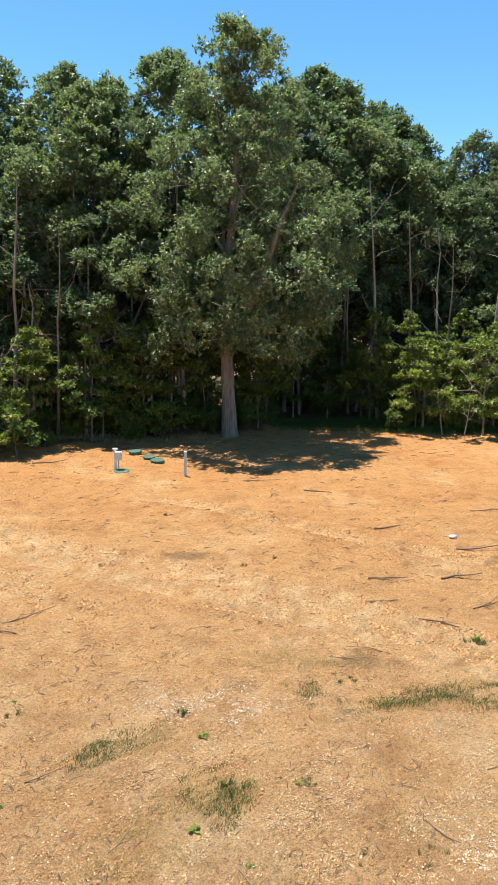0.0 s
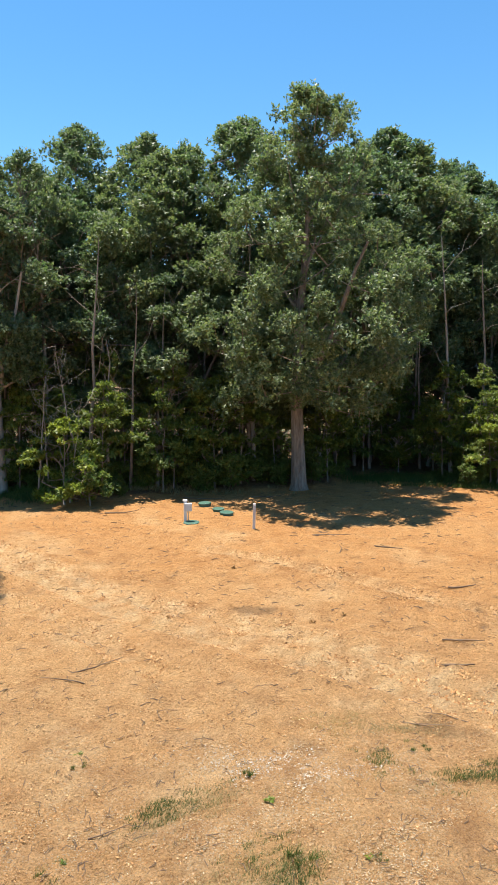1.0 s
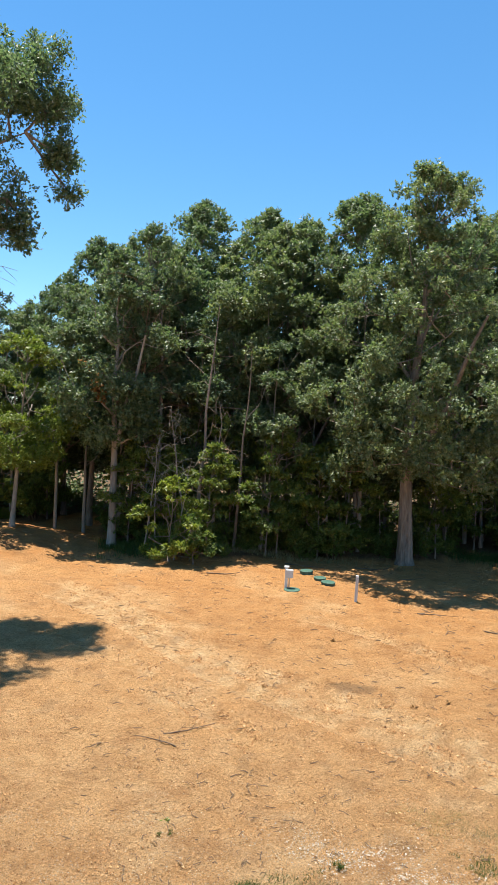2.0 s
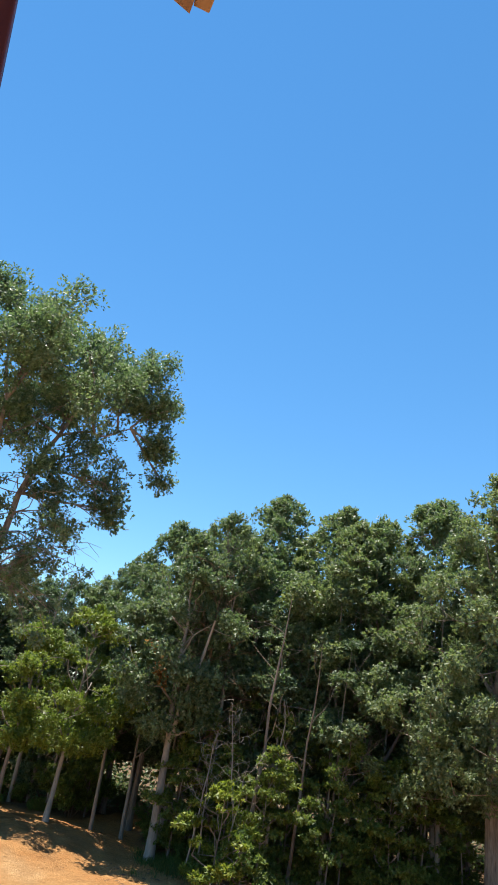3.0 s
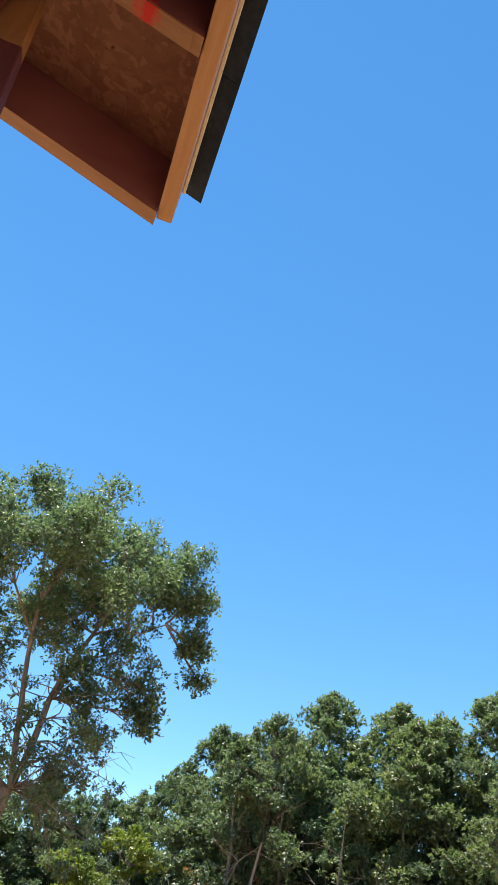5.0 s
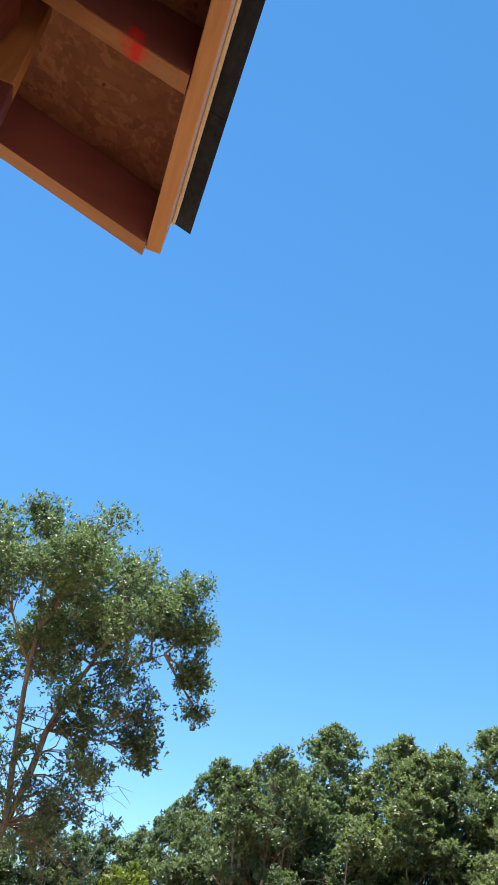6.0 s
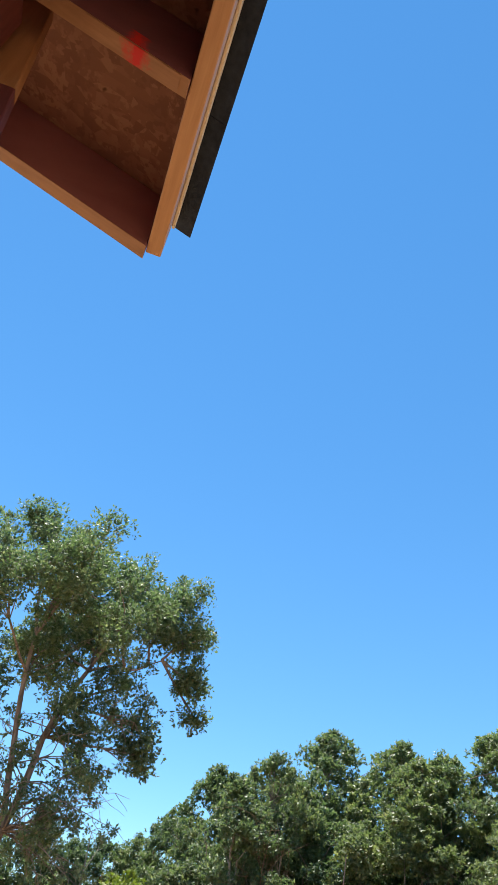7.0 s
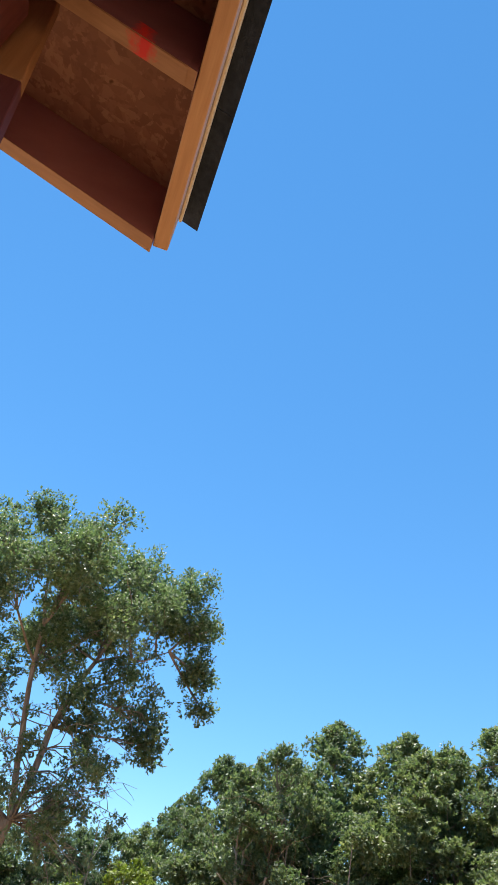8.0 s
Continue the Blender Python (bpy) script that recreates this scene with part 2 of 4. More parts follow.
def build_tree(seed, height, trunk_r, base, radius, n_leaves, leaf=0.2, lumps=60, shape=0.7, lean=(0, 0), mat=None, bark=None, lump=0.95, flare=1.5, flat=0.75, inner=0.25, forks=0, tips=7):
    """A tree at the origin: tapered trunk with limbs out to rounded leaf clumps that make a lobed crown."""
    rng = np.random.default_rng(seed)
    tree = new("tree")
    top = height * 0.9
    n = 9
    zs = np.linspace(-0.25, top, n)
    wob = np.cumsum(rng.normal(0, 0.012 * height, (n, 2)), axis=0) * np.linspace(0, 1, n)[:, None]
    tl = []
    for i, z in enumerate(zs):
        q = max(z, 0) / top
        tl.append((np.array([wob[i, 0] + lean[0] * q, wob[i, 1] + lean[1] * q, z]), trunk_r * (1 - 0.9 * q) * (flare if i == 0 else 1.0)))
    tl.insert(1, (tl[0][0] * 0.5 + np.array([0, 0, 0.4]), trunk_r * 1.1))
    pz, pp = np.array([q[0][2] for q in tl]), np.array([q[0] for q in tl])

    def axis(z):
        return np.array([np.interp(z, pz, pp[:, k]) for k in range(3)])
    lines, twigs = [tl], []
    phase = rng.uniform(0, 6.28)
    for i in range(forks):
        a = phase + i * 2.2
        lines.append(curve_line(rng, axis(base * (0.95 + 0.12 * i)), (0.5 * math.cos(a), 0.5 * math.sin(a), 1), (height - base) * 0.6, trunk_r * 0.55, 0.05, 0.3, 0.07, 7))
    cs, rs, outs = [], [], []
    span = height - base
    nodes = [axis(z) for z in np.linspace(base * 0.92, top * 0.97, 12)]
    # main limbs
    for i in range(10):
        u = (i + 0.5) / 10
        a = axis(base * 0.95 + (top - base) * 0.8 * u)
        az = phase + 2.39996 * i
        ln = curve_line(rng, a, (math.cos(az), math.sin(az), 0.35 + 0.9 * u), radius * 0.62 * crown_radius(0.12 + 0.8 * u, shape), trunk_r * (0.34 - 0.18 * u), 0.03, 0.3, 0.13, 6)
        lines.append(ln)
        nodes += [q[0] for q in ln[2:]]
    while len(cs) < lumps:
        u = rng.uniform(0.0, 1.0)
        if rng.uniform() > crown_radius(u, shape) ** 0.8 + 0.1:
            continue
        i = len(cs)
        az = phase + 2.39996 * i + rng.normal(0, 0.25)
        r = lump * rng.uniform(0.6, 1.3) * (1 - 0.35 * u)
        reach = radius * crown_radius(u, shape) * (1 + 0.16 * math.sin(3 * az + phase + 5 * u) + 0.1 * math.sin(7 * az - 9 * u))
        k = rng.uniform(0.25, 0.7) if rng.uniform() < inner else rng.uniform(0.88, 1.04)
        dist = max(0.1, reach * k - r * 0.5)
        z = base + span * u - r * flat * 0.8 * u - 0.12 * dist * (1 - u) * rng.uniform(0, 1.6)
        o = axis(min(z, top))
        cs.append(np.array([o[0] + dist * math.cos(az), o[1] + dist * math.sin(az), z]))
        rs.append(r)
        outs.append((math.cos(az) * (1 - 0.6 * u), math.sin(az) * (1 - 0.6 * u), u - 0.2))
    # each clump hangs on the nearest branch that is already there
    for i in sorted(range(len(cs)), key=lambda q: math.hypot(cs[q][0], cs[q][1])):
        c, r = cs[i], rs[i]
        gap = np.array(nodes) - c
        near = np.linalg.norm(gap, axis=1) + 1.2 * np.maximum(0, gap[:, 2])
        a = nodes[int(np.argmin(near))]
        d = c - a
        far = float(np.linalg.norm(d)) + 1e-3
        ln = curve_line(rng, a, d, far, 0.012 + 0.012 * far, 0.008, 0.1, 0.12, 4)
        twigs.append(ln)
        nodes += [ln[2][0], ln[4][0]]
        for q in range(2):
            twigs.append(curve_line(rng, ln[3 + q][0], rng.normal(0, 1, 3) + np.array([0, 0, 0.3]), r * rng.uniform(0.7, 1.2), 0.01, 0.004, 0.1, 0.2, 2))
    # pointed tufts along the top
    for s in range(tips):
        a = phase + s * 2.4
        q = radius * 0.42 * math.sqrt(s / max(1, tips))
        r = lump * rng.uniform(0.3, 0.5)
        zt = height - r * flat - 0.14 * span * (s / max(1, tips)) ** 1.2 - rng.uniform(0, 0.25) * (s > 0)
        o = axis(top)
        for j in range(2):
            cs.append(np.array([o[0] + q * math.cos(a), o[1] + q * math.sin(a), zt - j * r * 1.4]))
            rs.append(r * (1 + 0.5 * j))
            outs.append((0, 0, 0.6))
        twigs.append(curve_line(rng, axis(top * 0.93), cs[-2] - axis(top * 0.93), np.linalg.norm(cs[-2] - axis(top * 0.93)), 0.03, 0.008, 0.1, 0.05, 3))
    v, f = tubes(lines, 8)
    v2, f2 = tubes(twigs, 4)
    mesh_object("trunk", np.concatenate([v, v2]), np.concatenate([np.array(f), np.array(f2) + len(v)]), bark or BARK, tree, smooth=True)
    v, f = rosettes(rng, cs, rs, outs, n_leaves, leaf, flat, 0.7, 7, slivers_at)
    mesh_object("crown", v, f, mat or LEAF_WOOD, tree)
    return tree


def wavy(rng, line, girth):
    """A limb with crooks: a rounded run through its guide points, slightly displaced."""
    n = len(line)
    q = np.linspace(0, n - 1, 4 * (n - 1) + 1)
    p = np.stack([np.interp(q, np.arange(n), [a[0][k] for a in line]) for k in range(3)], 1)
    p[1:-1] = 0.25 * p[:-2] + 0.5 * p[1:-1] + 0.25 * p[2:]
    p[1:] += np.cumsum(rng.normal(0, 0.035, (len(p) - 1, 3)), axis=0) * np.array([1, 1, 0.3])
    r = np.interp(q, np.arange(n), [a[1] for a in line]) * girth * rng.uniform(0.93, 1.07, len(q))
    return list(zip(p, r))


def build_open_oak(seed, n_leaves, leaf, mat, bark):
    """A tall open oak, its x axis across the clearing: a forked leaning trunk, long limbs and boughs of leaves, some hanging."""
    rng = np.random.default_rng(seed)
    tree = new("tree")
    fork = np.array([0.95, 0.0, 9.4])
    stem = [(np.array([0.0, 0.0, -0.3]), 0.46), (np.array([0.05, 0, 0.4]), 0.34), (np.array([0.3, 0.05, 3.2]), 0.29), (np.array([0.65, 0, 6.4]), 0.27), (fork, 0.25)]
    right = [(fork, 0.19), (np.array([1.4, 0.2, 12.2]), 0.155), (np.array([2.1, 0.3, 14.6]), 0.12), (np.array([3.1, 0.2, 17.0]), 0.07), (np.array([3.6, 0.1, 18.4]), 0.03)]
    left = [(fork, 0.17), (np.array([0.3, -0.2, 12.4]), 0.14), (np.array([0.1, -0.3, 15.2]), 0.10), (np.array([-0.4, 0, 17.6]), 0.06), (np.array([-0.2, 0, 19.2]), 0.025)]
    low = [(np.array([0.7, 0, 7.6]), 0.13), (np.array([-1.0, 0.5, 10.0]), 0.11), (np.array([-2.6, 0.6, 12.6]), 0.08), (np.array([-3.6, 0.4, 15.2]), 0.04)]
    arm = [(np.array([2.1, 0.3, 14.6]), 0.085), (np.array([2.8, 0.0, 14.95]), 0.07), (np.array([3.5, -0.2, 14.85]), 0.05), (np.array([4.3, -0.3, 15.4]), 0.03)]
    main = [stem, right, left, low, arm]
    joints = [p for ln in main[1:] for p, r in ln[1:]]
    joints += [(ln[i][0] + ln[i + 1][0]) / 2 for ln in main[1:] for i in range(1, len(ln) - 1)]
    joints = np.array(joints)
    # boughs: across, away, up, spread, clumps
    boughs = [(0.1, 0.0, 18.6, 1.5, 13), (2.5, 0.5, 18.0, 1.4, 13), (4.1, 0.0, 17.5, 1.15, 11), (5.0, -0.4, 16.1, 0.8, 9), (5.45, -0.3, 14.8, 0.42, 6), (5.75, -0.3, 13.7, 0.25, 3), (3.6, -0.6, 16.0, 0.9, 5), (3.9, 0.5, 13.0, 0.7, 7), (4.4, 0.3, 12.3, 0.4, 4),
              (2.3, 1.5, 15.9, 1.1, 7), (0.4, -1.4, 16.2, 1.2, 8), (-2.2, 0.0, 17.6, 1.5, 12), (-3.8, 0.5, 15.2, 1.5, 12), (-4.4, -0.8, 12.8, 1.2, 8), (1.2, 2.0, 16.8, 1.2, 7), (1.9, -0.6, 13.3, 0.8, 5), (-1.0, 1.4, 13.8, 1.3, 7), (3.2, 0.2, 14.2, 0.7, 4), (0.3, 0.3, 14.7, 1.0, 6), (0.6, -3.2, 16.2, 1.4, 9), (2.4, -2.8, 15.2, 1.1, 8), (-1.6, -3.2, 15.0, 1.4, 8), (0.8, 3.0, 16.0, 1.4, 8)]
    cs, rs, outs, twigs = [], [], [], []
    main = [wavy(rng, ln, 0.8 if ln is stem else 0.6) for ln in main]
    for bx_, by_, bz_, sp, cnt in boughs:
        c0 = np.array([bx_, by_, bz_])
        at = joints[np.argmin(np.linalg.norm(joints - c0 + np.array([0, 0, 0.8]), axis=1))]
        d = c0 - at
        bough = curve_line(rng, at, d, np.linalg.norm(d) + 1e-3, 0.05, 0.025, 0.1, 0.06, 5)
        twigs.append(bough)
        for i in range(cnt * 2):
            q = rng.normal(0, 1, 3)
            c = c0 + q / np.linalg.norm(q) * sp * rng.uniform(0.2, 1.3) * np.array([1, 1, 0.85])
            cs.append(c)
            rs.append(rng.uniform(0.28, 0.66) * min(1.0, 0.55 + 0.4 * sp))
            outs.append((c - c0) / sp * 0.7)
            st = bough[3 + i % 3][0]
            twigs.append(curve_line(rng, st, c - st, np.linalg.norm(c - st) * 1.0 + 1e-3, 0.022, 0.008, 0.0, 0.12, 4))
    # thin lower twigs, half bare, with a few leaves at their ends
    for i in range(66):
        st = (right[1][0] * (i % 5) + fork * (4 - i % 5)) / 4 if i % 2 else joints[rng.integers(0, len(joints))]
        if st[2] > 14:
            st = fork
        a = rng.uniform(-0.9, 0.9) + (math.pi if i % 3 == 0 else 0)
        ln = curve_line(rng, st, (math.cos(a), 0.8 * math.sin(a), rng.uniform(0.0, 0.7)), rng.uniform(1.4, 3.8), 0.022, 0.005, -0.35, 0.2, 7)
        twigs.append(ln)
        for j in range(4):
            sub = curve_line(rng, ln[3 + j][0], rng.normal(0, 1, 3) + np.array([0.5 * math.cos(a), 0, -0.2]), rng.uniform(0.5, 1.1), 0.01, 0.004, -0.3, 0.18, 4)
            twigs.append(sub)
            if rng.uniform() < 0.55:
                cs.append(sub[-1][0])
                rs.append(rng.uniform(0.16, 0.32))
                outs.append((0, 0, 0.1))
    v, f = tubes(main, 10)
    v2, f2 = tubes(twigs, 5)
    mesh_object("trunk", np.concatenate([v, v2]), np.concatenate([np.array(f), np.array(f2) + len(v)]), bark, tree, smooth=True)
    v, f = rosettes(rng, cs, rs, outs, n_leaves, leaf, 0.85, 0.5)
    mesh_object("crown", v, f, mat, tree)
    return tree


# ---- ground ----
EDGE_X = [-60, -26, -22, -18.5, -16.5, -14, -10.5, -6.2, -2, 0.5, 2, 5.5, 7.5, 12, 20, 60]
EDGE_Y = [33, 35, 36, 38, 33.5, 31.0, 29.3, 31.8, 33.3, 35, 38.3, 38.2, 35, 34.3, 34, 34]


def edge_y(x):
    return np.interp(x, EDGE_X, EDGE_Y)


def step(a, b, x):
    t = np.clip((x - a) / (b - a), 0, 1)
    return t * t * (3 - 2 * t)


def waves(x, y, seed, size, octaves=3):
    """Smooth pseudo-random relief from summed tilted sines."""
    r = np.random.default_rng(seed)
    out, amp, f = 0, 1.0, 1 / size
    for o in range(octaves):
        for k in range(4):
            a, p = r.uniform(0, 6.28), r.uniform(0, 6.28)
            out = out + amp * np.sin((x * math.cos(a) + y * math.sin(a)) * f * 6.28 + p + 0.8 * np.sin((y * math.cos(a) - x * math.sin(a)) * f * 3.1 + p * 2))
        amp *= 0.5
        f *= 2.1
    return out / 6


TRACKS = [((-13.0, 22.9), (-2.6, 15.5), 0.34), ((-2.6, 15.5), (6.8, 9.8), 0.40), ((-12.2, 21.3), (-1.2, 13.7), 0.34), ((-1.2, 13.7), (5.4, 9.6), 0.36), ((-3.6, 21.6), (7.4, 14.7), 0.24), ((-9.5, 17.3), (-2.6, 12.5), 0.26)]


def ground_z(x, y):
    x, y = np.asarray(x, float), np.asarray(y, float)
    z = 0.05 * waves(x, y, 3, 9.0)
    bank = np.exp(-(((x + 21.5) / 5.0) ** 4 + ((y - 29.0) / 4.4) ** 4))
    z = z + (0.62 + 0.14 * waves(x, y, 6, 3.2) + 0.05 * waves(x, y, 7, 1.1)) * bank
    z = z + 0.25 * step(-0.8, 1.5, y - edge_y(x)) + 0.1 * waves(x, y, 5, 4.0) * step(0, 3, y - edge_y(x))
    for (ax, ay), (bx, by), w in TRACKS:
        dx, dy = bx - ax, by - ay
        L = math.hypot(dx, dy)
        t = ((x - ax) * dx + (y - ay) * dy) / L
        s = ((x - ax) * dy - (y - ay) * dx) / L + 0.25 * np.sin(t * 0.5)
        on = step(-1, 1, t) * (1 - step(L - 1, L + 1, t))
        z = z - 0.07 * on * np.exp(-(s / w) ** 2) + 0.06 * on * np.exp(-((np.abs(s) - 1.7 * w) / (0.5 * w)) ** 2)
        z = z + 0.034 * on * np.exp(-(s / w) ** 4) * np.sin(t * 28 + np.abs(s) * 9) * (0.5 + 0.5 * np.sin(t * 1.3 + ax))
    return z


def build_ground():
    # one sheet: lines close together where the clearing lies, wider and wider beyond it
    near_x = np.concatenate([np.arange(-30, -11, 0.2), np.arange(-11, 8, 0.06), np.arange(8, 20.01, 0.2)])
    near_y = np.concatenate([np.arange(3, 6, 0.12), np.arange(6, 20, 0.06), np.arange(20, 42.01, 0.15)])
    far = np.array([1, 3, 7, 15, 30, 60, 120, 250, 500, 1000, 2000.0])
    xs = np.concatenate([-30 - far[::-1], near_x, 20 + far])
    ys = np.concatenate([3 - far[::-1], near_y, 42 + far])
    X, Y = np.meshgrid(xs, ys)
    rng = np.random.default_rng(4)
    Z = ground_z(X, Y)
    inside = (X > -31) & (X < 21) & (Y > 2) & (Y < 43)
    Z = Z + np.where(inside, rng.normal(0, 0.0095, X.shape) + 0.028 * waves(X, Y, 8, 0.7, 2) + 0.03 * waves(X, Y, 9, 2.4, 2), 0)
    v = np.stack([X, Y, Z], -1).reshape(-1, 3)
    ny, nx = X.shape
    i = (np.arange(ny - 1)[:, None] * nx + np.arange(nx - 1)[None]).ravel()
    f = np.stack([i, i + 1, i + 1 + nx, i + nx], 1)
    ob = mesh_object("ground", v, f, SOIL, smooth=True)
    litter = step(-0.5, 0.7, Y - edge_y(X) + 0.5 * waves(X, Y, 12, 1.5)) * np.where(np.abs(X + 19.8) < 1.6, step(39, 41, Y), 1)
    litter = np.maximum(litter, 0.55 * np.exp(-(((X + 2) / 5) ** 2 + ((Y - 32) / 1.8) ** 2)) * step(-0.2, 0.5, waves(X, Y, 13, 1.2)))
    litter = np.maximum(litter, 0.6 * np.exp(-(((X + 21.5) / 5.5) ** 4 + ((Y - 29.5) / 4.2) ** 4)) * step(-0.25, 0.3, waves(X, Y, 14, 1.6)))
    mulch = step(-0.2, 0.1, 0.6 - np.hypot((X + 1.5) / 0.85, (Y - 16.0) / 0.6) + 0.25 * waves(X, Y, 61, 0.5))
    litter = np.maximum(litter, 0.62 * mulch)
    debris = step(0.3, 0.55, waves(X, Y, 51, 1.1)) * np.exp(-(((X - 4.6) / 2.6) ** 2 + ((Y - 16.2) / 2.4) ** 2))
    litter = np.maximum(litter, 0.7 * debris)
    litter = np.maximum(litter, 0.25 * step(0.42, 0.6, waves(X, Y, 52, 1.3)) * step(9, 12, Y))
    dark = 0.5 * step(0.25, 0.6, waves(X, Y, 21, 1.6)) * np.exp(-(((X - 1.2) / 2.6) ** 2 + ((Y - 10.6) / 1.4) ** 2))
    litter = np.maximum(litter, dark)
    pale = np.clip(0.34 * step(24, 8, Y + 0.25 * X + 2.0 * waves(X, Y, 15, 6)) + 0.35 * step(0.1, 0.6, waves(X, Y, 16, 5)) * step(34, 24, Y), 0, 1)
    for (ax, ay), (bx, by), w in TRACKS:
        dx, dy = bx - ax, by - ay
        L = math.hypot(dx, dy)
        t = ((X - ax) * dx + (Y - ay) * dy) / L
        s = ((X - ax) * dy - (Y - ay) * dx) / L + 0.25 * np.sin(t * 0.5)
        pale = np.maximum(pale, (0.8 if w > 0.3 else 0.55) * (0.55 + 0.45 * step(-0.3, 0.4, waves(X, Y, 41, 0.9))) * step(-1, 1, t) * (1 - step(L - 1, L + 1, t)) * np.exp(-(s / (1.7 * w)) ** 4))
    gravel = np.clip(step(11.5, 7.5, Y + 0.8 * waves(X, Y, 17, 2)) * (0.35 + 0.65 * step(-0.2, 0.4, waves(X, Y, 18, 1.6))), 0, 1)
    gravel = np.maximum(gravel, np.exp(-(((X + 0.3) / 1.1) ** 2 + ((Y - 9.5) / 0.5) ** 2)))
    for k, a in (("litter", litter), ("pale", pale), ("gravel", gravel)):
        ob.data.attributes.new(k, "FLOAT", "POINT").data.foreach_set("value", a.ravel().astype(np.float32))
    return tagged(ob, "bare orange clay clearing with gravel, ruts and leaf litter", "ground", kind="structure")


build_ground()


def on_ground(x, y, dz=0.0):
    return float(ground_z(x, y)) + dz


def polar(az, d):
    """Plan position from degrees left of +y and metres."""
    return -d * math.sin(radians(az)), d * math.cos(radians(az))


def plant(proto, az, d, height, turn, proto_height, girth=1.0):
    x, y = polar(az, d)
    k = 0.965 * height / proto_height
    ob = copy_thing(proto, pose(x, y, on_ground(x, y), 0, 0, turn))
    ob.scale = (k * girth, k * girth, k)
    return ob


# ---- the woods ----
big = build_tree(11, 18.2, 0.37, 4.3, 5.7, 170000, 0.125, 420, 0.47, (-0.9, -0.7), LEAF_OAK, BARK, 0.66, 1.6, 0.75, 0.45, 2, 14)
bx, by = polar(1.6, 33.5)
big.matrix_basis = pose(bx, by, on_ground(bx, by), 0, 0, 20)
tagged(big, "large leafy oak with a thick grey trunk at the clearing's edge", "tree")

oak = build_open_oak(23, 130000, 0.125, LEAF_OAK, BARK)
ox, oy = polar(43.8, 22.6)
oak.matrix_basis = pose(ox, oy, on_ground(ox, oy), 0, 0, 43.8)
oak.scale = (0.965, 0.965, 0.94)
tagged(oak, "tall open oak with bare grey limbs among its leaves", "tree")

PROTOS = []
for seed, r, base, shape in ((31, 4.4, 5.0, 0.66), (32, 3.9, 6.0, 0.75), (33, 4.6, 4.2, 0.62), (34, 3.4, 6.6, 0.85), (35, 4.2, 3.4, 0.6)):
    PROTOS.append(build_tree(seed, 16.2, 0.19, base, r, 74000, 0.135, 135, shape, (0.3, 0.2), LEAF_WOOD, BARK, 0.72, 1.4, 0.75, 0.25, 1, 10))
for p in PROTOS:
    tagged(p, "dark green broadleaf tree in the woodland edge", "tree", "woodland trees")
FRONT = [(24.6, 37, 16.4, 0), (20.4, 44, 20.6, 3), (22.5, 39, 14.0, 2), (18.5, 38, 15.4, 0), (16.0, 35.5, 13.5, 4), (14.5, 43, 19.4, 3), (12.2, 37, 17.0, 1), (10.0, 35, 13.0, 2), (8.5, 39, 18.2, 0),
         (6.3, 38, 18.9, 1), (4.8, 36, 12.0, 4), (0.2, 39, 17.5, 2), (-1.5, 43, 19.6, 0), (-4.0, 41, 18.4, 2), (-7.2, 44, 18.9, 1), (-5.2, 45, 20.0, 3), (-6.5, 46, 15.5, 2), (-9.2, 47, 19.4, 0), (-11.8, 47, 18.0, 1), (-8.0, 45.5, 11.5, 4), (-13.0, 43, 13.5, 2), (-15.5, 45, 16.2, 0), (-18.0, 44, 15.6, 3), (-20.5, 43, 12.4, 4), (-24.0, 44, 13.0, 0), (-10.5, 50, 17.0, 2), (-13.6, 51, 16.0, 4), (-17.0, 50, 15.0, 2),
         (27.0, 40, 16.6, 1), (29.0, 43, 14.8, 2), (31.5, 46, 13.4, 4), (34.0, 47, 12.8, 0), (37.0, 44, 12.2, 2), (40.0, 45, 13.4, 3), (44.0, 44, 14.0, 1)]
for i, (az, d, h, k) in enumerate(FRONT):
    planted = plant(PROTOS[k], az, d + 1.6, h * 1.03, i * 67 % 360, 16.2, 0.95 + 0.1 * (i % 4))
    if az == 34.0:
        far_tree = planted
rng = random.Random(5)
for i in range(18):
    az = -27 + i * 3.9 + rng.uniform(-1, 1)
    plant(PROTOS[rng.randrange(5)], az, rng.uniform(48, 58), (14 if az > -10 else 11.5) * (0.75 if az > 27 else 1) * rng.uniform(0.9, 1.06), rng.uniform(0, 360), 16.2, rng.uniform(1.1, 1.4))
for p in PROTOS:
    i = PROTOS.index(p)
    px, py = polar((-30, 48, 52, -34, 56)[i], 46)
    p.matrix_basis = pose(px, py, on_ground(px, py), 0, 0, 30 * i)


def special_tree(seed, az, d, label, turn=0, group="", **kw):
    t = build_tree(seed, **kw)
    x, y = polar(az, d)
    t.matrix_basis = pose(x, y, on_ground(x, y), 0, 0, turn)
    return tagged(t, label, "tree", group)


pale_tree = special_tree(51, 25.2, 34.4, "woodland tree with a thick pale trunk beside the track", height=14.5, trunk_r=0.22, base=4.8, radius=2.8, n_leaves=48000, leaf=0.135, lumps=70, shape=0.7, mat=LEAF_WOOD, bark=BARK_PALE, lump=0.8, forks=1)
special_tree(52, 32.8, 36.2, "small yellow-green tree on top of the bank", height=9.6, trunk_r=0.13, base=3.2, radius=3.2, n_leaves=34000, leaf=0.125, lumps=52, shape=0.62, lean=(0.4, 0), mat=LEAF_BRIGHT, bark=BARK_PALE, lump=0.62, flat=0.55)
special_tree(53, 36.4, 36.6, "small yellow-green tree on top of the bank", height=8.6, trunk_r=0.12, base=2.8, radius=2.9, n_leaves=28000, leaf=0.125, lumps=44, shape=0.62, mat=LEAF_BRIGHT, bark=BARK, lump=0.6, flat=0.55)
